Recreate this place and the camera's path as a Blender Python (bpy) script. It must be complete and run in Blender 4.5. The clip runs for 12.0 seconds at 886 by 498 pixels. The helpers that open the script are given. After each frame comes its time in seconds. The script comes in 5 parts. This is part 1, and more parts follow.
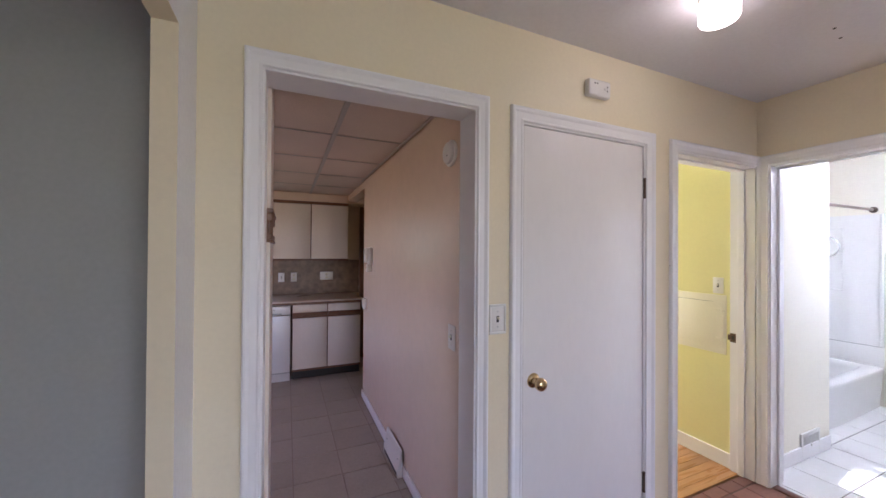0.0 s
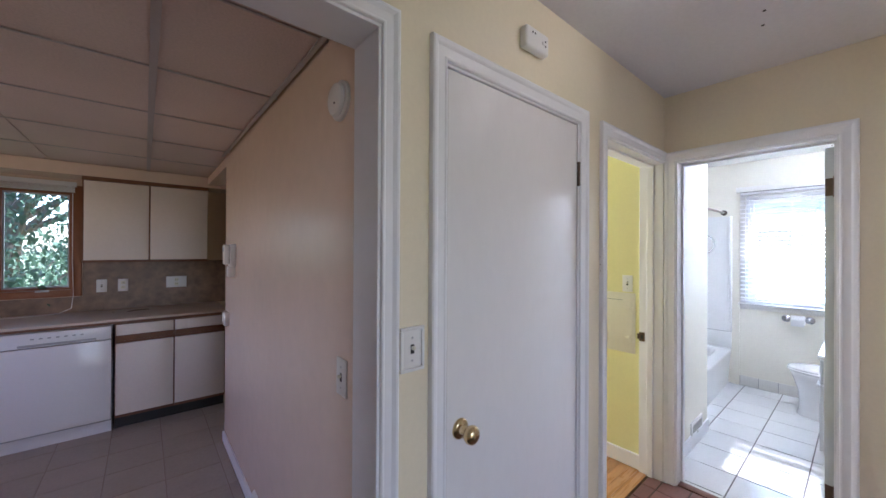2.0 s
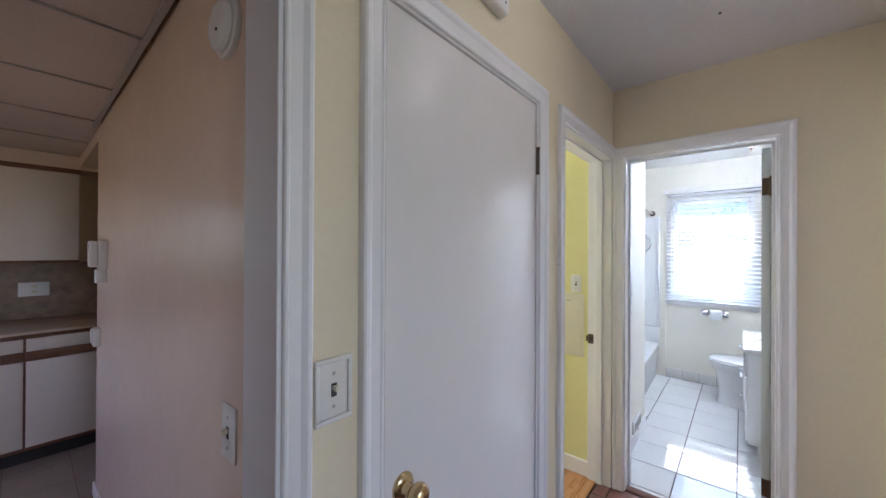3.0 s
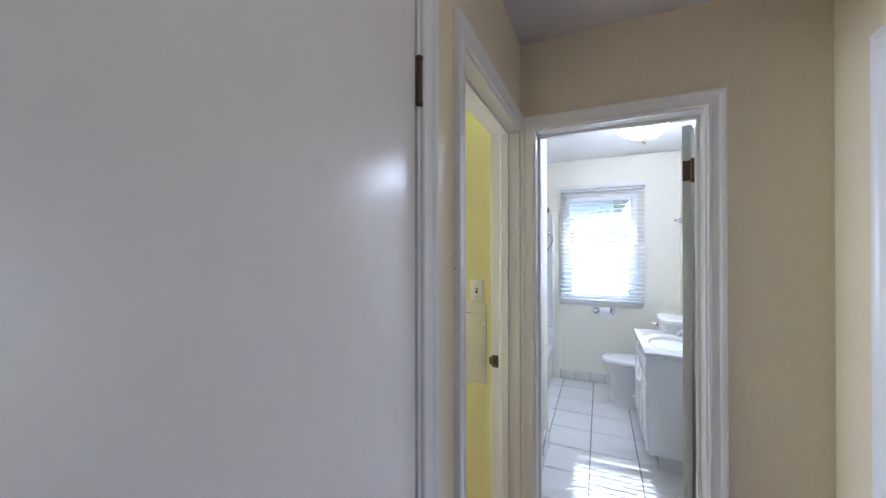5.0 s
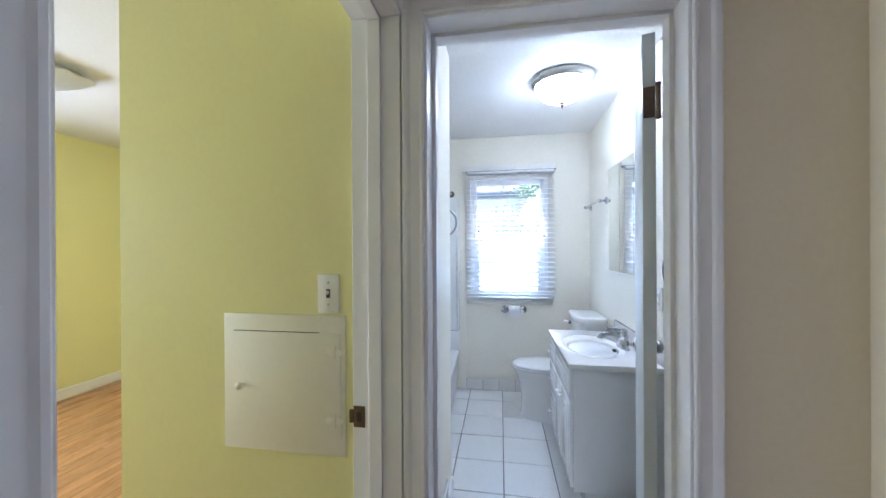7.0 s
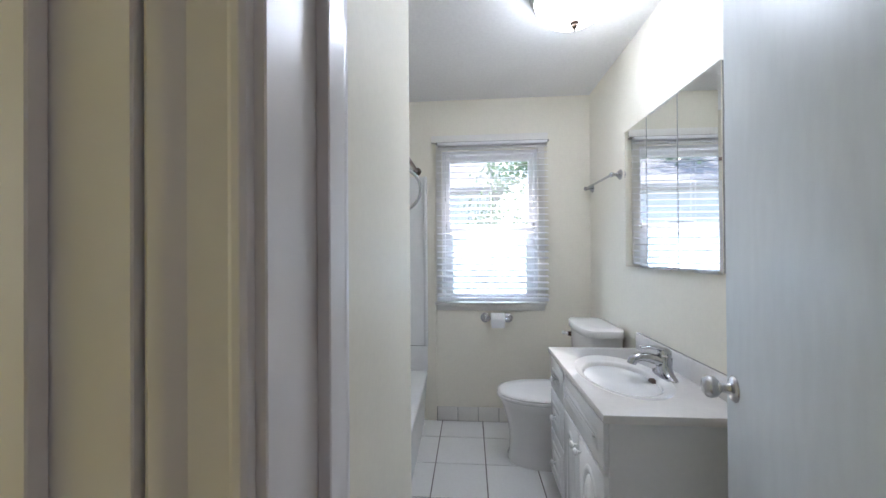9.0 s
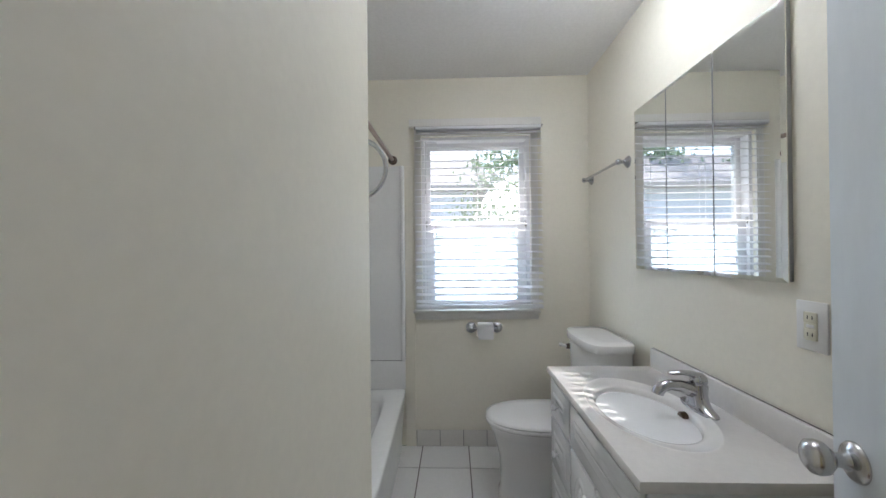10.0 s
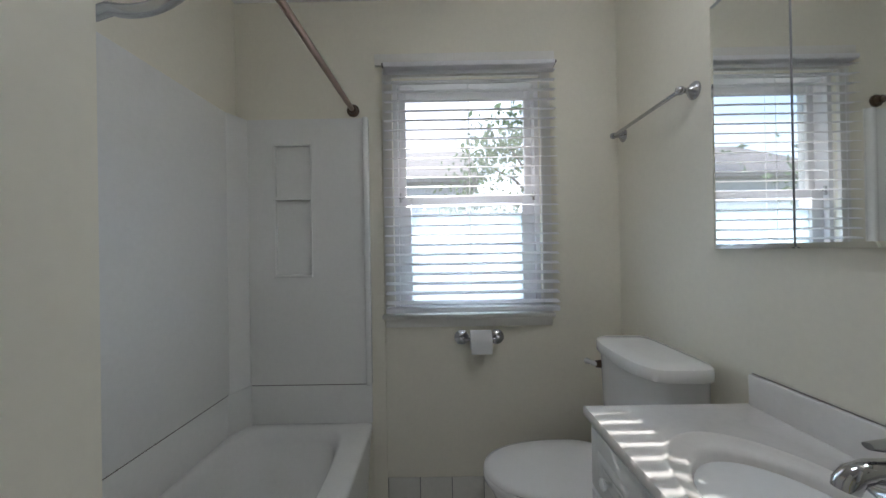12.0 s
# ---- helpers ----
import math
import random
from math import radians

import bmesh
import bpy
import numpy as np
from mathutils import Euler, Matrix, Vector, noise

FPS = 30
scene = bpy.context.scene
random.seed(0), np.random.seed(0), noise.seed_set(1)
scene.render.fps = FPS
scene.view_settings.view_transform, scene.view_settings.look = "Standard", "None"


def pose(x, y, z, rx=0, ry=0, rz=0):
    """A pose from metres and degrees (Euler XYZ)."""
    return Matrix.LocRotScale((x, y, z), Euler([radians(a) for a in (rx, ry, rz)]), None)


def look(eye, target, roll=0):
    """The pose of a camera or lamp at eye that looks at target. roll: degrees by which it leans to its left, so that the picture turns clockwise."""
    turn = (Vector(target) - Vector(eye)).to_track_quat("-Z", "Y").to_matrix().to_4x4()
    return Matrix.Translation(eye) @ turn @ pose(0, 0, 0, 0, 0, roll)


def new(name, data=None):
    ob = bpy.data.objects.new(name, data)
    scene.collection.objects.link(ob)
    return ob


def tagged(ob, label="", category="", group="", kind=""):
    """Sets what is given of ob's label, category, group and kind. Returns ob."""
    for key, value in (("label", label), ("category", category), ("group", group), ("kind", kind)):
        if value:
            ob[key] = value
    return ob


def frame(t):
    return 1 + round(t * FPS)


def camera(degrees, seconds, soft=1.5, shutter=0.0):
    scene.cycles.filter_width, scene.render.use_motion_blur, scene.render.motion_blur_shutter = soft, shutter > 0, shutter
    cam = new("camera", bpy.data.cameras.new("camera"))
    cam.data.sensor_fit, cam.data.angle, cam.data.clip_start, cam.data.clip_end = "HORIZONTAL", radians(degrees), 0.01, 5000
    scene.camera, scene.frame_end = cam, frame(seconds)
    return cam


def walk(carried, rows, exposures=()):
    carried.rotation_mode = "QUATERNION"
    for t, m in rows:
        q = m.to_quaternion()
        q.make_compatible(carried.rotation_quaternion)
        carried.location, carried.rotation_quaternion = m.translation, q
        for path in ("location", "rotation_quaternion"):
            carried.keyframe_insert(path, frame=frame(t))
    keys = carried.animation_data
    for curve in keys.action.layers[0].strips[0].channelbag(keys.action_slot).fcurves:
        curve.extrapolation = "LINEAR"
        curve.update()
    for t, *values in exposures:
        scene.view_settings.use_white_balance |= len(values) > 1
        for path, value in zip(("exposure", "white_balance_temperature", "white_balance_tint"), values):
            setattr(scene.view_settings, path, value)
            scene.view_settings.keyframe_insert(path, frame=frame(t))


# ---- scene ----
cam = camera(102.7, 12.0)
PATH = [
    (0, (0.087, 0.055, 1.469), (0.893, 1.886, 1.482), 0.4),
    (0.5, (0.121, 0.161, 1.473), (1.067, 1.924, 1.476), 0.6),
    (1, (0.175, 0.275, 1.469), (1.238, 1.969, 1.473), 0.6),
    (1.5, (0.246, 0.396, 1.468), (1.421, 2.014, 1.473), 0.4),
    (2, (0.324, 0.511, 1.463), (1.612, 2.041, 1.471), 0.3),
    (2.5, (0.41, 0.621, 1.462), (1.82, 2.04, 1.468), 0.3),
    (3, (0.51, 0.724, 1.457), (2.04, 2.012, 1.464), 0.3),
    (3.5, (0.637, 0.808, 1.455), (2.277, 1.954, 1.463), 0.1),
    (5.5, (1.321, 1.017, 1.44), (3.198, 1.706, 1.443), -0.1),
    (6, (1.504, 1.04, 1.421), (3.427, 1.59, 1.42), -0.1),
    (6.5, (1.7, 1.056, 1.395), (3.655, 1.476, 1.394), -0.1),
    (7, (1.896, 1.061, 1.372), (3.87, 1.38, 1.37), -0.3),
    (9, (2.65, 1.131, 1.295), (4.644, 1.285, 1.305), -0.4),
    (9.5, (2.825, 1.132, 1.298), (4.822, 1.237, 1.304), -0.7),
    (10, (2.996, 1.13, 1.299), (4.995, 1.193, 1.307), -0.6),
    (10.5, (3.157, 1.135, 1.294), (5.157, 1.162, 1.304), -0.6),
    (11, (3.315, 1.126, 1.274), (5.315, 1.137, 1.283), -0.7),
    (11.5, (3.478, 1.118, 1.235), (5.478, 1.118, 1.247), -0.7),
    (12, (3.621, 1.098, 1.213), (5.621, 1.107, 1.22), -1.0),
]

EXPOSURES = [(0.0, 3.3, 5750, 28), (2.0, 3.1, 5450, 22), (3.5, 2.95, 5400, 19), (5.5, 2.65, 5350, 18), (7.0, 2.5, 5200, 17), (9.0, 2.0, 5950, 18), (10.5, 1.45, 6300, 16), (12.0, 1.0, 6300, 15)]
walk(cam, [(t, look(eye, target, roll)) for t, eye, target, roll in PATH], EXPOSURES)

# world, sun and large lights
SUN_WAY = Vector((-1.0, -0.08, -0.87)).normalized()
world = bpy.data.worlds.new("sky")
scene.world = world
world.use_nodes = True
wn = world.node_tree.nodes
sky = wn.new("ShaderNodeTexSky")
sky.sky_type = "NISHITA"
sky.sun_disc = False
sky.sun_elevation = math.asin(-SUN_WAY.z)
sky.sun_rotation = math.atan2(-SUN_WAY.x, -SUN_WAY.y)
wn["Background"].inputs["Strength"].default_value = 0.15
world.node_tree.links.new(sky.outputs["Color"], wn["Background"].inputs["Color"])

sun_data = bpy.data.lights.new("sun", "SUN")
sun_data.energy, sun_data.angle, sun_data.color = 4.2, radians(0.5), (1.0, 0.95, 0.87)
new("sun", sun_data).matrix_world = look((0, 0, 0), SUN_WAY)


def lamp_area(name, eye, target, width, height, watts, color):
    data = bpy.data.lights.new(name, "AREA")
    data.shape, data.size, data.size_y, data.energy, data.color = "RECTANGLE", width, height, watts, color
    ob = new(name, data)
    ob.matrix_world = look(eye, target)
    return ob


DAY = (0.86, 0.93, 1.0)
# fill lamps, then sky light: the last one stands behind the frosted lower sash of the bathroom
# first four are added fill at unseen openings; hall and kitchen tinted warm
lamp_area("fill_south_room", (5.50, -0.72, 1.5), (3.0, -0.9, 0.9), 1.1, 1.1, 3.0, DAY)
lamp_area("fill_yellow_room", (2.85, 5.16, 1.5), (3.0, 3.0, 1.0), 1.0, 1.2, 15, DAY)
lamp_area("fill_hall", (1.15, -2.98, 1.15), (1.15, 0.0, 1.1), 1.3, 1.8, 1.9, (1.0, 0.84, 0.71))
lamp_area("fill_kitchen_warm", (-2.62, 3.2, 1.5), (0.0, 3.0, 1.1), 1.2, 1.0, 0.85, (1.0, 0.43, 0.23))
lamp_area("daylight_bathroom", (5.475, 0.985, 1.165), (4.0, 0.985, 1.165), 0.54, 0.44, 13.0, (0.87, 0.935, 1.0))

# ---- materials ----
def paint(name, color, rough=0.5, metal=0.0, grain=60.0, spread=0.06, stain=1.6, bump=0.02, rough_spread=0.08, random_tone=0.0, coat=0.0, stretch=(1, 1, 1)):
    """A plain surface with fine grain, broad uneven tone and a slight relief."""
    m = bpy.data.materials.new(name)
    m.use_nodes = True
    nt = m.node_tree
    nodes, links = nt.nodes, nt.links
    bsdf = nodes["Principled BSDF"]
    coord = nodes.new("ShaderNodeTexCoord")
    mapping = nodes.new("ShaderNodeMapping")
    mapping.inputs["Scale"].default_value = stretch
    links.new(coord.outputs["Object"], mapping.inputs["Vector"])
    fine = nodes.new("ShaderNodeTexNoise")
    fine.inputs["Scale"].default_value, fine.inputs["Detail"].default_value = grain, 4
    broad = nodes.new("ShaderNodeTexNoise")
    broad.inputs["Scale"].default_value, broad.inputs["Detail"].default_value = stain, 3
    for n in (fine, broad):
        links.new(mapping.outputs["Vector"], n.inputs["Vector"])
    tone = nodes.new("ShaderNodeMath")
    tone.operation = "ADD"
    links.new(fine.outputs["Fac"], tone.inputs[0])
    links.new(broad.outputs["Fac"], tone.inputs[1])
    ramp = nodes.new("ShaderNodeMapRange")
    ramp.inputs["From Min"].default_value, ramp.inputs["From Max"].default_value = 0.6, 1.4
    ramp.inputs["To Min"].default_value, ramp.inputs["To Max"].default_value = 1 - spread, 1 + spread
    links.new(tone.outputs[0], ramp.inputs["Value"])
    base = nodes.new("ShaderNodeHueSaturation")
    base.inputs["Color"].default_value = (*color, 1)
    if random_tone:
        info = nodes.new("ShaderNodeObjectInfo")
        rr = nodes.new("ShaderNodeMapRange")
        rr.inputs["To Min"].default_value, rr.inputs["To Max"].default_value = 1 - random_tone, 1 + random_tone
        links.new(info.outputs["Random"], rr.inputs["Value"])
        shift = nodes.new("ShaderNodeVectorMath")
        shift.operation = "MULTIPLY_ADD"
        shift.inputs[1].default_value = (37.0, 91.0, 53.0)
        links.new(info.outputs["Random"], shift.inputs[0])
        links.new(mapping.outputs["Vector"], shift.inputs[2])
        for n in (fine, broad):
            links.new(shift.outputs["Vector"], n.inputs["Vector"])
        mul = nodes.new("ShaderNodeMath")
        mul.operation = "MULTIPLY"
        links.new(rr.outputs["Result"], mul.inputs[0])
        links.new(ramp.outputs["Result"], mul.inputs[1])
        links.new(mul.outputs[0], base.inputs["Value"])
    else:
        links.new(ramp.outputs["Result"], base.inputs["Value"])
    links.new(base.outputs["Color"], bsdf.inputs["Base Color"])
    rmap = nodes.new("ShaderNodeMapRange")
    rmap.inputs["To Min"].default_value, rmap.inputs["To Max"].default_value = max(0.02, rough - rough_spread), min(1, rough + rough_spread)
    links.new(broad.outputs["Fac"], rmap.inputs["Value"])
    links.new(rmap.outputs["Result"], bsdf.inputs["Roughness"])
    bsdf.inputs["Metallic"].default_value = metal
    bsdf.inputs["Coat Weight"].default_value = coat
    bsdf.inputs["Coat Roughness"].default_value = 0.08
    if bump:
        b = nodes.new("ShaderNodeBump")
        b.inputs["Strength"].default_value, b.inputs["Distance"].default_value = bump * 5, 0.002
        links.new(fine.outputs["Fac"], b.inputs["Height"])
        links.new(b.outputs["Normal"], bsdf.inputs["Normal"])
    return m


def glass(name, tint=(1, 1, 1), rough=0.0, veil=0.0):
    """A thin pane: it lets light straight through, mirrors a little and, where veiled, scatters a whitish haze that
    stands in for glare.
    """
    m = bpy.data.materials.new(name)
    m.use_nodes = True
    nodes, links = m.node_tree.nodes, m.node_tree.links
    clear, shine, mix = (nodes.new("ShaderNode" + k) for k in ("BsdfTransparent", "BsdfGlossy", "MixShader"))
    clear.inputs["Color"].default_value = (*tint, 1)
    shine.inputs["Roughness"].default_value = rough
    mix.inputs["Fac"].default_value = 0.045
    links.new(clear.outputs["BSDF"], mix.inputs[1])
    if veil:
        haze, film, mottle = (nodes.new("ShaderNode" + k) for k in ("BsdfTranslucent", "MixShader", "TexNoise"))
        haze.inputs["Color"].default_value = (0.9, 0.93, 0.95, 1)
        mottle.inputs["Scale"].default_value, mottle.inputs["Detail"].default_value = 9, 4
        level = nodes.new("ShaderNodeMapRange")
        level.inputs["To Min"].default_value, level.inputs["To Max"].default_value = veil * 0.75, veil * 1.25
        links.new(mottle.outputs["Fac"], level.inputs["Value"])
        links.new(level.outputs["Result"], film.inputs["Fac"])
        links.new(clear.outputs["BSDF"], film.inputs[1])
        links.new(haze.outputs["BSDF"], film.inputs[2])
        links.new(film.outputs["Shader"], mix.inputs[1])
    links.new(shine.outputs["BSDF"], mix.inputs[2])
    links.new(mix.outputs["Shader"], nodes["Material Output"].inputs["Surface"])
    return m


def translucent(name, color, amount):
    """White sheet through which light is scattered."""
    m = bpy.data.materials.new(name)
    m.use_nodes = True
    nodes, links = m.node_tree.nodes, m.node_tree.links
    through_it, mix = nodes.new("ShaderNodeBsdfTranslucent"), nodes.new("ShaderNodeMixShader")
    bsdf = nodes["Principled BSDF"]
    noise_tex = nodes.new("ShaderNodeTexNoise")
    noise_tex.inputs["Scale"].default_value = 14
    ramp = nodes.new("ShaderNodeMixRGB")
    ramp.inputs["Color1"].default_value = (*[c * 0.93 for c in color], 1)
    ramp.inputs["Color2"].default_value = (*color, 1)
    links.new(noise_tex.outputs["Fac"], ramp.inputs["Fac"])
    for n, key in ((bsdf, "Base Color"), (through_it, "Color")):
        links.new(ramp.outputs["Color"], n.inputs[key])
    bsdf.inputs["Roughness"].default_value = 0.4
    mix.inputs["Fac"].default_value = amount
    links.new(bsdf.outputs["BSDF"], mix.inputs[1])
    links.new(through_it.outputs["BSDF"], mix.inputs[2])
    links.new(mix.outputs["Shader"], nodes["Material Output"].inputs["Surface"])
    return m


def glowing(name, color, strength):
    m = paint(name, (0.8, 0.8, 0.8), 0.2, bump=0)
    b = m.node_tree.nodes["Principled BSDF"]
    b.inputs["Emission Color"].default_value, b.inputs["Emission Strength"].default_value = (*color, 1), strength
    return m


def timber(name, light, dark, rough=0.35, stretch=(18, 1.2, 18), random_tone=0.15):
    """Wood with grain drawn out along its length."""
    m = paint(name, light, rough, grain=22, spread=0.1, bump=0.03, stretch=stretch, random_tone=random_tone)
    nodes, links = m.node_tree.nodes, m.node_tree.links
    hue = [n for n in nodes if n.bl_idname == "ShaderNodeHueSaturation"][0]
    mp = [n for n in nodes if n.bl_idname == "ShaderNodeMapping"][0]
    wave = nodes.new("ShaderNodeTexNoise")
    wave.inputs["Scale"].default_value, wave.inputs["Detail"].default_value = 3.0, 6
    links.new(mp.outputs["Vector"], wave.inputs["Vector"])
    mix = nodes.new("ShaderNodeMixRGB")
    mix.inputs["Color1"].default_value, mix.inputs["Color2"].default_value = (*dark, 1), (*light, 1)
    links.new(wave.outputs["Fac"], mix.inputs["Fac"])
    links.new(mix.outputs["Color"], hue.inputs["Color"])
    return m


M = {
    "hall": paint("hall_yellow_paint", (0.84, 0.745, 0.55), 0.42, bump=0.015, spread=0.035),
    # grey carries dimness put into the colour, beside the wall's own tone
    "grey_wall": paint("dimmed_living_room_paint", (0.44, 0.45, 0.43), 0.5, bump=0.03),
    "white_wall": paint("white_wall_paint", (0.78, 0.77, 0.75), 0.45, bump=0.03),
    "bath": paint("bath_cream_paint", (0.86, 0.815, 0.695), 0.58, bump=0.01, spread=0.03, rough_spread=0.04),
    "kitchen": paint("kitchen_cream_paint", (0.79, 0.62, 0.49), 0.25, grain=14, bump=0.05, spread=0.04, rough_spread=0.04),
    "lemon": paint("lemon_yellow_paint", (0.80, 0.75, 0.375), 0.42, bump=0.012, spread=0.03),
    "trim": paint("white_trim_enamel", (0.88, 0.865, 0.87), 0.34, bump=0, spread=0.02, grain=25),
    "door": paint("white_door_enamel", (0.85, 0.815, 0.80), 0.33, bump=0.02, spread=0.02, grain=40, rough_spread=0.02, stretch=(1, 1, 0.4)),
    # white enamel toned down: the open door's shade is in the colour
    "bath_door": paint("bath_door_enamel_shaded", (0.66, 0.695, 0.71), 0.42, bump=0.035, grain=35, stretch=(1, 1, 0.25)),
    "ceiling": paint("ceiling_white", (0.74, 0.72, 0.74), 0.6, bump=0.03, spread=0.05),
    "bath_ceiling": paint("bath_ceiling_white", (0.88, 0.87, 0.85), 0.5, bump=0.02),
    "acoustic": paint("acoustic_ceiling_tile", (0.70, 0.58, 0.51), 0.8, grain=110, spread=0.12, bump=0.16),
    "tee": paint("ceiling_grid_metal", (0.50, 0.46, 0.44), 0.4, metal=0.3),
    "porcelain": paint("white_porcelain", (0.86, 0.84, 0.815), 0.08, bump=0, spread=0.015, coat=0.4, rough_spread=0.03),
    "acrylic": paint("white_acrylic", (0.86, 0.85, 0.82), 0.22, bump=0, spread=0.03),
    "marble": paint("cultured_marble", (0.80, 0.77, 0.74), 0.10, bump=0, spread=0.04, stain=6, coat=0.3, rough_spread=0.03),
    "thermofoil": paint("white_cabinet_foil", (0.82, 0.82, 0.82), 0.2, bump=0, spread=0.02),
    "panel": paint("cream_panel_paint", (0.83, 0.79, 0.66), 0.4, bump=0.012, spread=0.03),
    "bath_trim": paint("warm_white_trim", (0.86, 0.83, 0.78), 0.4, bump=0.01, spread=0.03),
    "plastic": paint("white_plastic", (0.80, 0.78, 0.74), 0.3, bump=0, spread=0.02),
    "ivory": paint("ivory_plastic", (0.74, 0.70, 0.55), 0.35, bump=0, spread=0.02),
    "dark_slot": paint("dark_recess", (0.03, 0.03, 0.03), 0.6, bump=0),
    "steel": paint("brushed_nickel", (0.55, 0.54, 0.53), 0.28, metal=1, bump=0, rough_spread=0.06),
    "chrome": paint("polished_chrome", (0.50, 0.50, 0.515), 0.08, metal=1, bump=0, rough_spread=0.03),
    "rod": paint("bronze_rod", (0.36, 0.27, 0.23), 0.35, metal=0.9, bump=0),
    "brass": paint("worn_brass", (0.60, 0.45, 0.24), 0.22, metal=1, bump=0.01, spread=0.15, grain=30),
    "bronze": paint("dark_bronze", (0.14, 0.10, 0.075), 0.4, metal=0.9, bump=0.02, spread=0.3),
    "bronze_rail": paint("dull_grey_metal", (0.20, 0.18, 0.165), 0.5, metal=0.5, bump=0),
    "mirror": paint("mirror_silver", (0.90, 0.92, 0.91), 0.01, metal=1, bump=0, spread=0.0, rough_spread=0.01),
    "bath_tile": paint("white_floor_tile", (0.80, 0.79, 0.77), 0.14, bump=0.01, spread=0.04, random_tone=0.03, coat=0.2),
    "base_tile": paint("cream_wall_tile", (0.76, 0.73, 0.67), 0.2, bump=0.01, spread=0.04, random_tone=0.04),
    "grout": paint("dark_grout", (0.17, 0.15, 0.14), 0.9, grain=120, spread=0.25, bump=0.1),
    "kitchen_tile": paint("kitchen_floor_tile", (0.40, 0.345, 0.285), 0.42, bump=0.02, spread=0.10, stain=5, random_tone=0.05),
    "kitchen_grout": paint("kitchen_grout", (0.34, 0.28, 0.24), 0.9, bump=0.05),
    "quarry": paint("red_quarry_tile", (0.19, 0.085, 0.065), 0.35, bump=0.05, spread=0.2, random_tone=0.2),
    "quarry_grout": paint("brown_grout", (0.10, 0.075, 0.06), 0.9, bump=0.05),
    "oak": timber("oak_floor", (0.52, 0.27, 0.10), (0.34, 0.15, 0.05), 0.28, stretch=(1.2, 18, 18)),
    "walnut": timber("brown_cabinet_wood", (0.22, 0.10, 0.05), (0.12, 0.05, 0.025), 0.4, stretch=(6, 6, 6), random_tone=0.0),
    "window_wood": timber("window_wood", (0.30, 0.12, 0.05), (0.20, 0.07, 0.03), 0.4, stretch=(6, 6, 2), random_tone=0.0),
    "laminate": paint("cream_laminate", (0.80, 0.71, 0.62), 0.3, bump=0.01, spread=0.04),
    "counter": paint("beige_counter", (0.62, 0.50, 0.41), 0.3, bump=0.01, spread=0.08, grain=160),
    "splash": paint("brown_stone_laminate", (0.20, 0.13, 0.085), 0.35, grain=18, spread=0.45, stain=7, bump=0.02),
    "appliance": paint("white_appliance", (0.78, 0.76, 0.76), 0.2, bump=0, spread=0.02),
    "grey_plastic": paint("grey_plastic", (0.38, 0.38, 0.38), 0.4, bump=0),
    "pane": glass("window_glass", (0.96, 0.98, 0.98)),
    # whitish haze mixed into the glass in place of window glare
    "screened_pane": glass("hazed_window_glass", (0.93, 0.95, 0.95), veil=0.055),
    "frost": translucent("frosted_film", (0.29, 0.325, 0.34), 0.8),
    "slat": translucent("blind_slat_white", (0.95, 0.935, 0.94), 0.36),
    "lamp_glass": translucent("white_lamp_glass", (0.88, 0.88, 0.88), 0.5),
    # glow added to an unlit bowl to brighten the bathroom
    "lit_bowl": glowing("frosted_bowl_fill_glow", (0.88, 0.955, 1.0), 6.9),
    "lit_glass": glowing("lit_fluted_glass", (1.0, 0.86, 0.72), 1.0),
    "paper": paint("tissue_paper", (0.82, 0.81, 0.80), 0.9, grain=200, bump=0.05, spread=0.03),
    "leaf": translucent("leaf_green", (0.15, 0.22, 0.11), 0.5),
    "leaf_shade": translucent("shaded_leaf_green", (0.07, 0.13, 0.085), 0.4),
    "bark": paint("bark", (0.16, 0.12, 0.09), 0.9, grain=25, spread=0.3, bump=0.2),
    "siding": paint("blue_grey_siding", (0.60, 0.64, 0.74), 0.6, bump=0.03, spread=0.08),
    "shingle": paint("brown_shingles", (0.30, 0.26, 0.25), 0.9, grain=40, spread=0.3, bump=0.2),
    "ground": paint("lawn", (0.09, 0.13, 0.05), 0.95, grain=12, spread=0.4, bump=0.2),
    "vinyl": paint("white_vinyl", (0.90, 0.89, 0.90), 0.3, bump=0, spread=0.02),
    "dark_glass": paint("dark_window_glass", (0.04, 0.05, 0.06), 0.05, bump=0),
    "clear_plastic": paint("hose_chrome", (0.60, 0.61, 0.63), 0.22, metal=0.9, bump=0),
}

# ---- mesh tools ----
ORIGIN = {}


def mesh_of(name, bm, material, smooth=None):
    bmesh.ops.recalc_face_normals(bm, faces=bm.faces)
    me = bpy.data.meshes.new(name)
    for f in bm.faces:
        f.smooth = smooth is not None
    bm.to_mesh(me)
    bm.free()
    for mt in material if isinstance(material, (list, tuple)) else [material]:
        me.materials.append(M[mt])
    if smooth is not None:
        me.set_sharp_from_angle(angle=radians(smooth))
    return me


def thing(name, at, label, category, group="", rz=0.0, local=False):
    """An Empty at a thing's base; its parts follow under it."""
    ob = new(name)
    ob.empty_display_size = 0.05
    ob.matrix_basis = pose(*at, 0, 0, rz)
    ORIGIN[ob.name] = Vector((0, 0, 0)) if local else Vector(at)
    return tagged(ob, label, category, group)


def part(name, bm, material, parent, label="", smooth=35):
    """One mesh under a thing or a part, given in world places (or in the thing's own if it was made local)."""
    o = ORIGIN[parent.name]
    if o.length:
        bmesh.ops.translate(bm, vec=-o, verts=bm.verts)
    ob = new(name, mesh_of(name, bm, material, smooth))
    ob.parent = parent
    ORIGIN[ob.name] = o
    return tagged(ob, label)


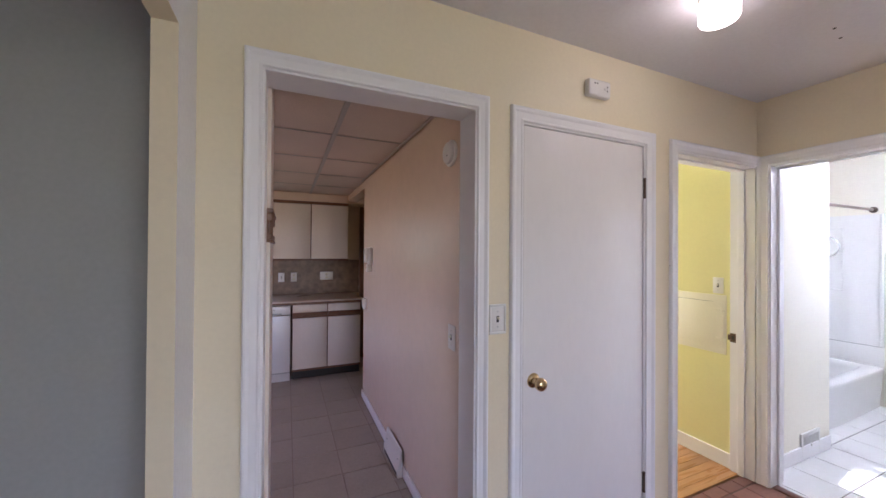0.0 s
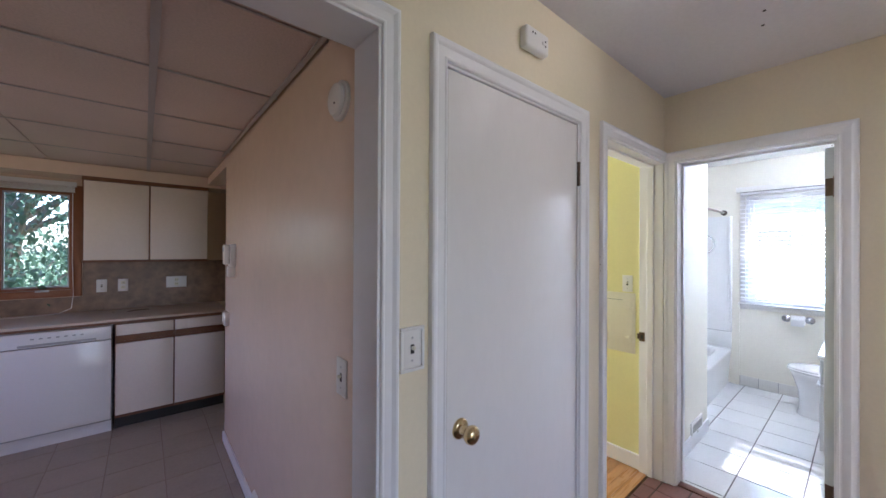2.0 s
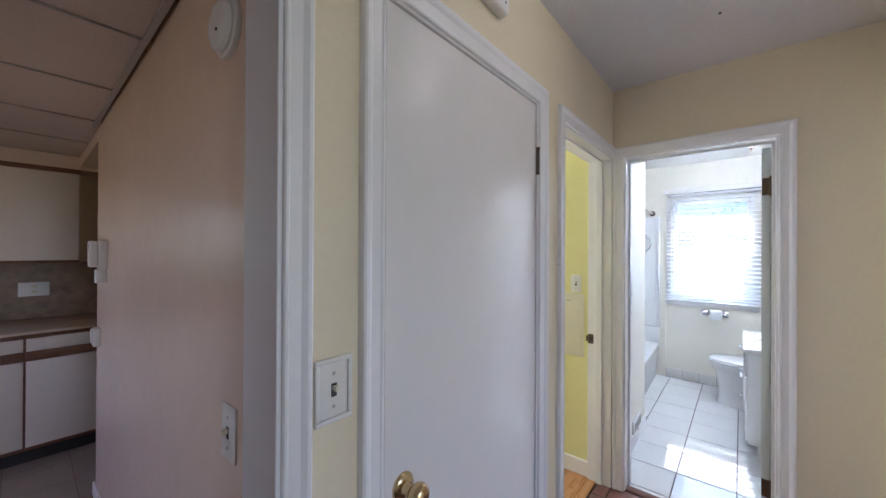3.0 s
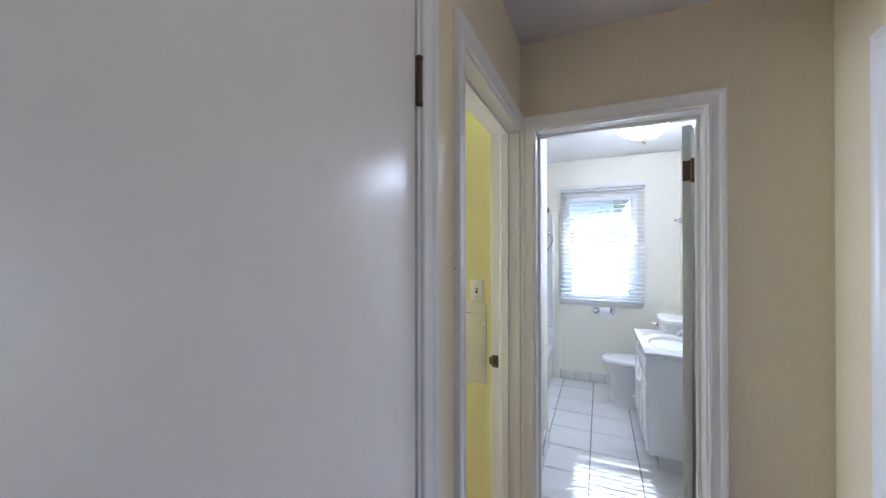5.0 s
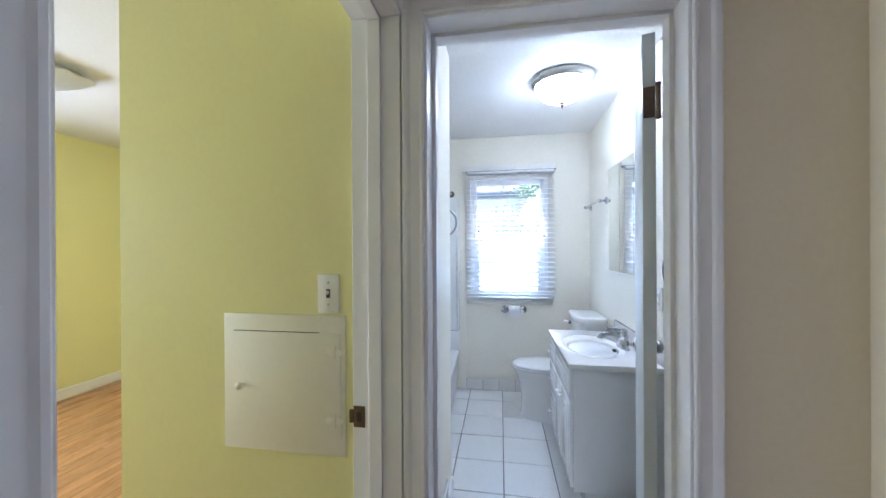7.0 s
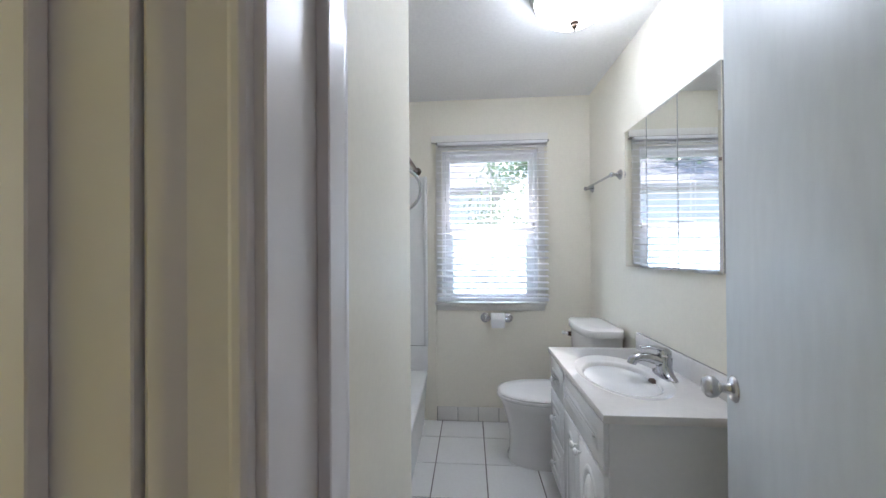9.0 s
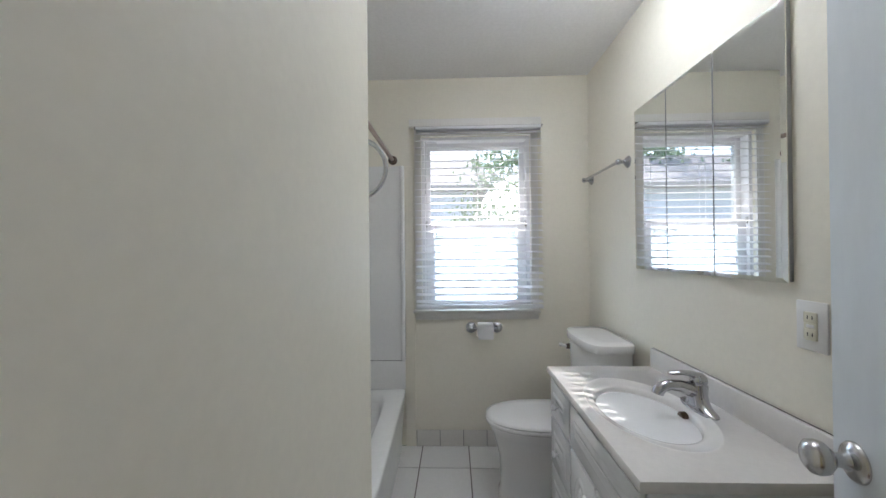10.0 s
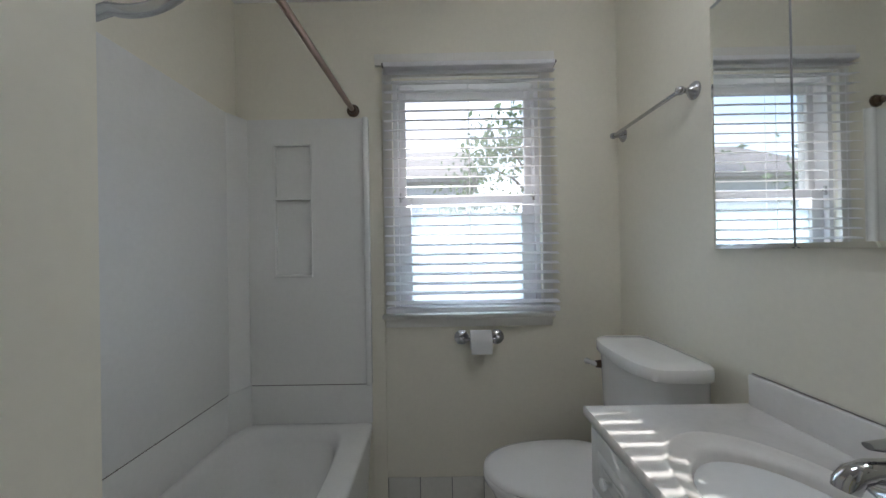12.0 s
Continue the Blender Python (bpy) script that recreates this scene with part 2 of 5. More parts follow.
def solo(name, bm, material, label, category, group="", kind="", smooth=35):
    """A thing, or a piece of the setting, that is one mesh."""
    ob = new(name, mesh_of(name, bm, material, smooth))
    ORIGIN[ob.name] = Vector((0, 0, 0))
    return tagged(ob, label, category, group, kind)


def box(x0, y0, z0, x1, y1, z1, bevel=0.0, bm=None, segments=2):
    bm2 = bmesh.new()
    bmesh.ops.create_cube(bm2, size=1)
    for v in bm2.verts:
        v.co = Vector(((x0 + x1) / 2 + v.co.x * abs(x1 - x0), (y0 + y1) / 2 + v.co.y * abs(y1 - y0), (z0 + z1) / 2 + v.co.z * abs(z1 - z0)))
    if bevel:
        bmesh.ops.bevel(bm2, geom=bm2.edges[:], offset=bevel, segments=segments, profile=0.5, affect="EDGES")
    if bm is None:
        return bm2
    join(bm, bm2)
    return bm


def join(bm, other):
    me = bpy.data.meshes.new("temp")
    other.to_mesh(me)
    other.free()
    bm.from_mesh(me)
    bpy.data.meshes.remove(me)
    return bm


def lathe(profile, at=(0, 0, 0), axis="z", n=32, bm=None, flutes=0, depth=0.0):
    """Turns (radius, height) pairs round an axis."""
    out = bmesh.new()
    rings = []
    for r, h in profile:
        ring = []
        for i in range(n):
            a = 2 * math.pi * i / n
            rr = r * (1 + depth * math.cos(flutes * a)) if flutes else r
            p = (rr * math.cos(a), rr * math.sin(a), h)
            p = {"z": p, "x": (p[2], p[0], p[1]), "y": (p[0], p[2], p[1]), "-y": (p[0], -p[2], p[1]), "-x": (-p[2], p[0], p[1]), "-z": (p[0], p[1], -p[2])}[axis]
            ring.append(out.verts.new(Vector(p) + Vector(at)))
        rings.append(ring)
    for a, b in zip(rings, rings[1:]):
        for i in range(n):
            out.faces.new((a[i], a[(i + 1) % n], b[(i + 1) % n], b[i]))
    out.faces.new(rings[0][::-1])
    out.faces.new(rings[-1])
    return out if bm is None else join(bm, out)


def ring_loft(rings, caps=(True, True), bm=None):
    """Skins rings of equally many points."""
    out = bmesh.new()
    made = [[out.verts.new(p) for p in ring] for ring in rings]
    n = len(made[0])
    for a, b in zip(made, made[1:]):
        for i in range(n):
            out.faces.new((a[i], a[(i + 1) % n], b[(i + 1) % n], b[i]))
    if caps[0]:
        out.faces.new(made[0][::-1])
    if caps[1]:
        out.faces.new(made[-1])
    return out if bm is None else join(bm, out)


def oval(cx, cy, z, rx, ry, power=2.0, n=48, front=None):
    """A rounded ring; front stretches its +y half."""
    pts = []
    for i in range(n):
        a = 2 * math.pi * i / n
        c, s = math.cos(a), math.sin(a)
        x = rx * math.copysign(abs(c) ** (2 / power), c)
        y = (front if front and s > 0 else ry) * math.copysign(abs(s) ** (2 / power), s)
        pts.append((cx + x, cy + y, z))
    return pts


def tube(points, radius, n=10, bm=None, closed=False):
    """A round bar along a line of points; radius may be a list."""
    pts = [Vector(p) for p in points]
    rad = radius if isinstance(radius, (list, tuple)) else [radius] * len(pts)
    rings, side = [], None
    for i, p in enumerate(pts):
        d = (pts[min(i + 1, len(pts) - 1)] - pts[max(i - 1, 0)]).normalized()
        if side is None:
            side = d.orthogonal().normalized()
        side = (side - d * side.dot(d)).normalized()
        up = d.cross(side)
        rings.append([p + rad[i] * (math.cos(2 * math.pi * k / n) * side + math.sin(2 * math.pi * k / n) * up) for k in range(n)])
    return ring_loft(rings, bm=bm)


def grid_wall(name, xs, ys, zs, holes, paints, label, cuts=()):
    """A wall block with rectangular holes through it. holes: boxes that are left out; paints: a function of face normal and centre, giving the slot."""
    cut = [sorted({a[0], a[1], *[v for h in holes for v in h[i] if a[0] < v < a[1]], *[c[1] for c in cuts if c[0] == i]}) for i, a in enumerate((xs, ys, zs))]
    bm = bmesh.new()
    cache = {}

    def solid(i, j, k):
        if not (0 <= i < len(cut[0]) - 1 and 0 <= j < len(cut[1]) - 1 and 0 <= k < len(cut[2]) - 1):
            return False
        c = [(cut[q][w] + cut[q][w + 1]) / 2 for q, w in enumerate((i, j, k))]
        return not any(all(h[q][0] < c[q] < h[q][1] for q in range(3)) for h in holes)

    def vert(i, j, k):
        if (i, j, k) not in cache:
            cache[i, j, k] = bm.verts.new((cut[0][i], cut[1][j], cut[2][k]))
        return cache[i, j, k]

    slots, names = [], []
    for i in range(len(cut[0]) - 1):
        for j in range(len(cut[1]) - 1):
            for k in range(len(cut[2]) - 1):
                if not solid(i, j, k):
                    continue
                for (dx, dy, dz), quad in (((1, 0, 0), ((1, 0, 0), (1, 1, 0), (1, 1, 1), (1, 0, 1))), ((-1, 0, 0), ((0, 0, 0), (0, 0, 1), (0, 1, 1), (0, 1, 0))),
                                           ((0, 1, 0), ((0, 1, 0), (0, 1, 1), (1, 1, 1), (1, 1, 0))), ((0, -1, 0), ((0, 0, 0), (1, 0, 0), (1, 0, 1), (0, 0, 1))),
                                           ((0, 0, 1), ((0, 0, 1), (1, 0, 1), (1, 1, 1), (0, 1, 1))), ((0, 0, -1), ((0, 0, 0), (0, 1, 0), (1, 1, 0), (1, 0, 0)))):
                    if solid(i + dx, j + dy, k + dz):
                        continue
                    f = bm.faces.new([vert(i + a, j + b, k + c) for a, b, c in quad])
                    key = paints((dx, dy, dz), f.calc_center_median())
                    if key not in names:
                        names.append(key)
                    f.material_index = names.index(key)
    return solo(name, bm, names, label, "wall", kind="structure", smooth=None)


CASING = [(0, 0), (0, 0.009), (0.003, 0.012), (0.008, 0.0125), (0.012, 0.010), (0.038, 0.012), (0.044, 0.0155), (0.050, 0.019), (0.057, 0.020), (0.062, 0.017), (0.064, 0.010), (0.064, 0)]


def casing(name, a0, a1, z1, place, label, left=True, right=True, z0=0.0, foot=False, width=1.0):
    """Moulded trim round an opening, mitred at the corners. place(a, z, v) gives the world place."""
    bm = bmesh.new()
    lines = []
    for u, v in CASING:
        u *= width
        stops = ([(a0 - u, z0), (a0 - u, z1 + u)] if left else [(a0, z1 + u)]) + ([(a1 + u, z1 + u), (a1 + u, z0)] if right else [(a1, z1 + u)])
        lines.append([bm.verts.new(place(a, z, v)) for a, z in stops])
    for p, q in zip(lines, lines[1:]):
        for i in range(len(p) - 1):
            bm.faces.new((p[i], p[i + 1], q[i + 1], q[i]))
    for i in (0, -1):
        bm.faces.new([p[i] for p in lines])
    return solo(name, bm, "trim", label, "trim", kind="structure", smooth=25)

# ---- the setting ----
H = 2.446           # ceiling of hall and bathroom
KC = 2.175          # hung ceiling of the kitchen
NY0, NY1 = 1.335, 1.475     # north wall of the hall
EX0, EX1 = 2.870, 3.012     # wall between hall and bathroom
BX = 5.360          # inner face of the outer wall
BR = 0.240          # mirror wall of the bathroom
TH = 0.018          # jamb boards

KD = (0.019, 0.792, 2.053)      # kitchen opening: x, x, height
CD = (1.034, 1.804, 2.030)      # closet door
YD = (2.076, 2.848, 2.022)      # door of the yellow room
BD = (0.594, 1.262, 2.018)      # bathroom door: y, y, height
SD = (1.88, 2.58, 2.03)         # door of the south room


def hole_y(d, y0, y1):
    return ((d[0] - TH, d[1] + TH), (y0 - 1, y1 + 1), (-1, d[2] + TH))


def north_paint(n, c):
    if n == (0, 1, 0):
        return "kitchen" if c.x < 0.9 else "lemon"
    return "hall"


grid_wall("wall_north", (-0.168, 2.874), (NY0, NY1), (0, 2.6), [hole_y(KD, NY0, NY1), hole_y(CD, NY0, NY1), ((YD[0] - TH, YD[1] + TH), (0, 3), (-1, YD[2] + TH))], north_paint,
          "pale yellow painted hall wall with three door openings", cuts=((0, 0.9),))
grid_wall("wall_bath_door", (EX0, EX1), (0.05, NY0), (0, 2.6), [((2, 4), (BD[0] - TH, BD[1] + TH), (-1, BD[2] + TH))], lambda n, c: "bath" if n == (1, 0, 0) else "hall",
          "pale yellow wall round the bathroom door")
grid_wall("wall_south", (1.80, EX0), (0.05, 0.21), (0, 2.6), [((SD[0] - TH, SD[1] + TH), (-1, 1), (-1, SD[2] + TH))], lambda n, c: "white_wall" if n == (0, -1, 0) else "hall", "pale yellow hall wall with a doorway")
grid_wall("wall_yellow", (2.874, EX1), (NY0, 2.29), (0, 2.6), [], lambda n, c: "bath" if n == (0, -1, 0) or n == (1, 0, 0) else "lemon", "lemon yellow painted wall end")
grid_wall("wall_bath_partition", (EX1, 3.868), (1.340, 1.455), (0, 2.6), [], lambda n, c: "bath", "cream painted bathroom partition")
grid_wall("wall_tub_head", (3.70, 3.868), (1.455, 2.115), (0, 2.6), [], lambda n, c: "bath", "cream wall at the head of the tub")
grid_wall("wall_tub_back", (EX1, BX), (2.115, 2.29), (0, 2.6), [], lambda n, c: "lemon" if n == (0, 1, 0) else "bath", "wall behind the bathtub")
grid_wall("wall_mirror", (EX1, BX), (0.05, BR), (0, 2.6), [], lambda n, c: "white_wall" if n == (0, -1, 0) else "bath", "cream bathroom wall behind the vanity")
BW = (0.622, 1.345, 0.905, 2.06)    # bathroom window opening: y, y, z, z
# the second opening is unseen, added for the south room fill lamp
grid_wall("wall_outer", (BX, 5.54), (-3.2, 5.2), (0, 2.6), [((4, 6), BW[:2], BW[2:]), ((4, 6), (-1.3, -0.15), (0.9, 2.1))],
          lambda n, c: "siding" if n == (1, 0, 0) else ("lemon" if c.y > 2.2 else "bath" if c.y > 0.1 else "white_wall"), "outer wall with window openings", cuts=((1, 0.1), (1, 2.2)))
# unseen opening added for the yellow room fill lamp
grid_wall("wall_yellow_far", (1.86, BX), (5.05, 5.2), (0, 2.6), [((2.3, 3.4), (4, 6), (0.9, 2.1))], lambda n, c: "lemon", "lemon yellow far bedroom wall")
grid_wall("wall_yellow_west", (1.86, 2.0), (NY1, 5.05), (0, 2.6), [], lambda n, c: "lemon", "lemon yellow bedroom wall")
grid_wall("wall_closet_back", (0.92, 1.86), (2.05, 2.15), (0, 2.6), [], lambda n, c: "white_wall", "white closet back wall")
grid_wall("wall_kitchen_side", (0.80, 0.92), (NY1, 3.665), (0, 2.6), [], lambda n, c: "kitchen", "cream glossy kitchen side wall")
KW = (-1.15, -0.17, 1.10, 1.96)     # kitchen window
grid_wall("wall_kitchen_back", (-2.6, 1.86), (5.03, 5.2), (0, 2.6), [(KW[:2], (4, 6), KW[2:])], lambda n, c: "siding" if n == (0, 1, 0) else "kitchen", "cream kitchen back wall with a window")
# unseen opening added for the warm kitchen fill lamp
grid_wall("wall_kitchen_west", (-2.7, -2.6), (NY1, 5.2), (0, 2.6), [((-3, 0), (2.55, 3.85), (0.95, 2.05))], lambda n, c: "kitchen", "cream kitchen wall")
grid_wall("wall_opening", (-0.225, -0.168), (-1.4, NY1), (0, 2.6), [((-1, 0), (-0.8, 1.14), (-1, 2.04))], lambda n, c: "white_wall" if n[0] else "hall", "white wall with a plain cased opening")
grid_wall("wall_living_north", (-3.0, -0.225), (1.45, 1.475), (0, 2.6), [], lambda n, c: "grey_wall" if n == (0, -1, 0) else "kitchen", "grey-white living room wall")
grid_wall("wall_living_west", (-3.1, -3.0), (-3.0, 1.475), (0, 2.6), [], lambda n, c: "white_wall", "white living room wall")
# unseen opening added for the hall fill lamp
grid_wall("wall_living_south", (-3.1, 1.92), (-3.1, -3.0), (0, 2.6), [((0.50, 1.80), (-4, 0), (0.15, 2.15))], lambda n, c: "white_wall", "white living room wall with an opening added for light")
grid_wall("wall_living_east", (1.80, 1.92), (-3.0, 0.05), (0, 2.6), [], lambda n, c: "white_wall", "white plain wall")
grid_wall("wall_south_room_south", (1.92, BX), (-3.2, -3.1), (0, 2.6), [], lambda n, c: "white_wall", "white bedroom wall")


def slab(name, x0, x1, y0, y1, z0, z1, material, label, category):
    return solo(name, box(x0, y0, z0, x1, y1, z1), material, label, category, kind="structure", smooth=None)


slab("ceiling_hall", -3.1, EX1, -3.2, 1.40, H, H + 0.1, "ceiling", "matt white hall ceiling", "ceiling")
slab("ceiling_bath", EX1 - 0.06, BX + 0.1, 0.05, 2.2, H + 0.002, H + 0.1, "bath_ceiling", "white bathroom ceiling", "ceiling")
slab("ceiling_yellow_room", 1.9, BX + 0.1, 1.41, 5.1, H + 0.004, H + 0.12, "ceiling", "white bedroom ceiling", "ceiling")
slab("ceiling_south_room", EX1 + 0.002, BX + 0.1, -3.2, 0.04, H + 0.006, H + 0.12, "ceiling", "white bedroom ceiling", "ceiling")

# hung kitchen ceiling: panels lie on a metal grid
bm = bmesh.new()
for x0, x1 in ((-2.1, -1.49), (-1.49, -0.88), (-0.88, -0.27), (-0.27, 0.345), (0.345, 0.95), (0.95, 1.56), (1.56, 1.86)):
    for k in range(6):
        y0, y1 = 1.695 + 0.61 * (k - 1), 1.695 + 0.61 * k
        y0, y1 = max(y0, NY1), min(y1, 5.03)
        if x0 < 0.9 < x1 or (x0 >= 0.9 and y0 < 3.5):
            if y1 < 3.7:
                x1c = 0.792
                if x0 >= 0.8:
                    continue
            else:
                x1c = x1
        else:
            x1c = x1
        box(x0 + 0.004, y0 + 0.004, KC + 0.006, x1c - 0.004, y1 - 0.004, KC + 0.02, bm=bm)
ceiling_kitchen = solo("ceiling_kitchen", bm, "acoustic", "textured acoustic ceiling panels with a pinkish cream tint", "ceiling", kind="structure", smooth=None)
bm = bmesh.new()
for x in (-1.49, -0.88, 0.345):
    box(x - 0.013, NY1, KC - 0.004, x + 0.013, 5.03, KC + 0.004, bm=bm)
for x in (-0.27,):
    box(x - 0.011, NY1, KC - 0.003, x + 0.011, 2.34, KC + 0.003, bm=bm)
for k in range(6):
    y = 1.695 + 0.61 * k
    box(-2.6, y - 0.004, KC - 0.001, 0.80 if y < 3.6 else 1.86, y + 0.004, KC + 0.003, bm=bm)
box(0.770, NY1, KC - 0.006, 0.788, 3.665, KC + 0.002, bm=bm)
solo("ceiling_grid", bm, "tee", "grey metal ceiling grid tees", "ceiling grid", kind="structure", smooth=None)
slab("ceiling_kitchen_deck", -2.7, 1.95, 1.41, 5.2, KC + 0.12, KC + 0.2, "white_wall", "plain deck above the hung ceiling", "ceiling")
solo("kitchen_soffit", box(-2.6, 4.72, 2.075, 1.86, 5.03, KC), "kitchen", "cream soffit over the wall cabinets", "soffit", kind="structure", smooth=None)
solo("kitchen_beam", box(0.80, 3.665, 2.10, 0.92, 4.72, KC), "kitchen", "cream beam at the end of the kitchen wall", "beam", kind="structure", smooth=None)

# floors: beds under the tiles and boards
floor_hall = slab("floor_hall", -0.225, EX0 + 0.05, -1.4, NY1 - 0.06, -0.10, -0.006, "quarry_grout", "dark red quarry tile hall floor with brown joints", "floor")
floor_bath = slab("floor_bath", EX0 + 0.05, BX, BR, 2.115, -0.10, -0.004, "grout", "white glazed tile floor with dark joints", "floor")
floor_kitchen = slab("floor_kitchen", -2.6, 1.86, NY1 - 0.06, 5.03, -0.10, -0.004, "kitchen_grout", "brownish ceramic tile kitchen floor", "floor")
slab("floor_yellow_room_entry", 1.9, 2.90, NY1 - 0.05, 2.25, -0.10, -0.004, "oak", "honey oak strip floor", "floor")
floor_yellow = slab("floor_yellow_room", 1.9, BX, 2.25, 5.05, -0.10, -0.004, "oak", "honey oak strip floor", "floor")
slab("floor_south_room", 1.86, BX, -3.2, 0.10, -0.11, -0.008, "oak", "oak bedroom floor", "floor")
slab("floor_living_room", -3.1, 1.86, -3.1, 1.45, -0.12, -0.012, "oak", "oak living room floor", "floor")


# jambs and casings
def jamb(name, d, y0, y1, stop, label, flip=False):
    """Boards that line an opening, with the stops on which the door closes. flip: the wall runs along y."""
    mid, deep = (d[0] + d[1]) / 2, (y0 + y1) / 2
    j = thing(name, (deep, mid, 0) if flip else (mid, deep, 0), label, "door jamb")
    j["kind"] = "structure"

    def b(piece_name, a0, p0, z0, a1, p1, z1):
        part(piece_name, box(*((p0, a0, z0, p1, a1, z1) if flip else (a0, p0, z0, a1, p1, z1)), bevel=0.0012, segments=1), "trim", j)
    b("side_jamb", d[0] - TH, y0, 0, d[0], y1, d[2])
    b("side_jamb", d[1], y0, 0, d[1] + TH, y1, d[2])
    b("head_jamb", d[0] - TH, y0, d[2], d[1] + TH, y1, d[2] + TH)
    if stop:
        s0, s1 = stop
        b("door_stop", d[0], s0, 0, d[0] + 0.012, s1, d[2] - 0.012)
        b("door_stop", d[1] - 0.012, s0, 0, d[1], s1, d[2] - 0.012)
        b("door_stop", d[0], s0, d[2] - 0.012, d[1], s1, d[2])
    return j


jamb("door_jamb_kitchen", KD, NY0 - 0.001, NY1 + 0.001, None, "white painted kitchen door jamb")
jamb("door_jamb_closet", CD, NY0 - 0.001, NY1 + 0.001, (1.372, 1.40), "white painted closet door jamb")
jamb("door_jamb_yellow", YD, NY0 - 0.001, NY1 + 0.001, (1.388, 1.425), "white painted bedroom door jamb")
jamb("door_jamb_bath", BD, EX0 - 0.001, EX1 + 0.001, (2.943, 2.975), "white painted bathroom door jamb", flip=True)
jamb("door_jamb_south", SD, 0.049, 0.211, None, "white painted bedroom door jamb")

R = 0.008
casing("casing_kitchen", KD[0] - R, KD[1] + R, KD[2] + R, lambda a, z, v: (a, NY0 - v, z), "glossy white moulded casing round the kitchen doorway", width=0.82)
casing("casing_kitchen_inner", KD[0] - R, KD[1] - 0.045, KD[2] + R, lambda a, z, v: (a, NY1 + v, z), "white moulded casing on the kitchen side", right=False)
casing("casing_closet", CD[0] - R, CD[1] + R, CD[2] + R, lambda a, z, v: (a, NY0 - v, z), "glossy white moulded casing round the closet door")
casing("casing_yellow", YD[0] - R, EX0 - 0.002, YD[2] + R, lambda a, z, v: (a, NY0 - v, z), "glossy white moulded casing at the bedroom doorway", right=False)
casing("casing_bath", BD[0] - R, BD[1] + R, BD[2] + R, lambda a, z, v: (EX0 - v, a, z), "white moulded casing round the bathroom door", width=0.98)
casing("casing_bath_inner", BD[0] - R, BD[1] - R, BD[2] + R, lambda a, z, v: (EX1 + v, a, z), "white casing inside the bathroom", right=False)
solo("casing_bath_side", box(EX1, BD[1] + 0.001, 0, EX1 + 0.018, 1.339, BD[2] + 0.06, 0.004), "trim", "narrow white casing strip inside the bathroom", "trim", kind="structure")
casing("casing_south", SD[0] - R, SD[1] + R, SD[2] + R, lambda a, z, v: (a, 0.21 + v, z), "white casing of a bedroom doorway")


def board(name, x0, y0, x1, y1, h, label, material="trim"):
    bm = box(x0, y0, 0, x1, y1, h, 0.004)
    return solo(name, bm, material, label, "baseboard", kind="structure", smooth=None)


board("baseboard_kitchen", 0.786, NY1 + 0.02, 0.80, 3.665, 0.075, "white kitchen baseboard")
board("baseboard_yellow", 2.858, NY1, 2.874, 2.306, 0.10, "white bedroom baseboard")
board("baseboard_yellow_end", 2.858, 2.29, BX, 2.306, 0.10, "white bedroom baseboard")
board("baseboard_yellow_far", 2.0, 5.034, BX, 5.05, 0.10, "white bedroom baseboard")
board("baseboard_bath", EX1, 1.328, 3.865, 1.340, 0.10, "white bathroom baseboard")
board("baseboard_hall", CD[1] + 0.075, NY0 - 0.014, YD[0] - 0.075, NY0, 0.10, "white hall baseboard")
board("baseboard_hall_east", EX0 - 0.014, 0.21, EX0, BD[0] - 0.075, 0.10, "white hall baseboard")
board("baseboard_hall_short", KD[1] + 0.073, NY0 - 0.014, CD[0] - 0.073, NY0, 0.10, "white hall baseboard")
solo("threshold_bath", box(EX0 + 0.02, BD[0], -0.01, EX0 + 0.075, BD[1], 0.004, 0.002), "quarry", "dark red tile threshold", "threshold", kind="structure")
solo("wall_filler_strip", box(BX - 0.012, 1.394, 0, BX, 1.462, 1.86, 0.002), "bath", "painted filler strip beside the tub surround", "trim", kind="structure", smooth=None)


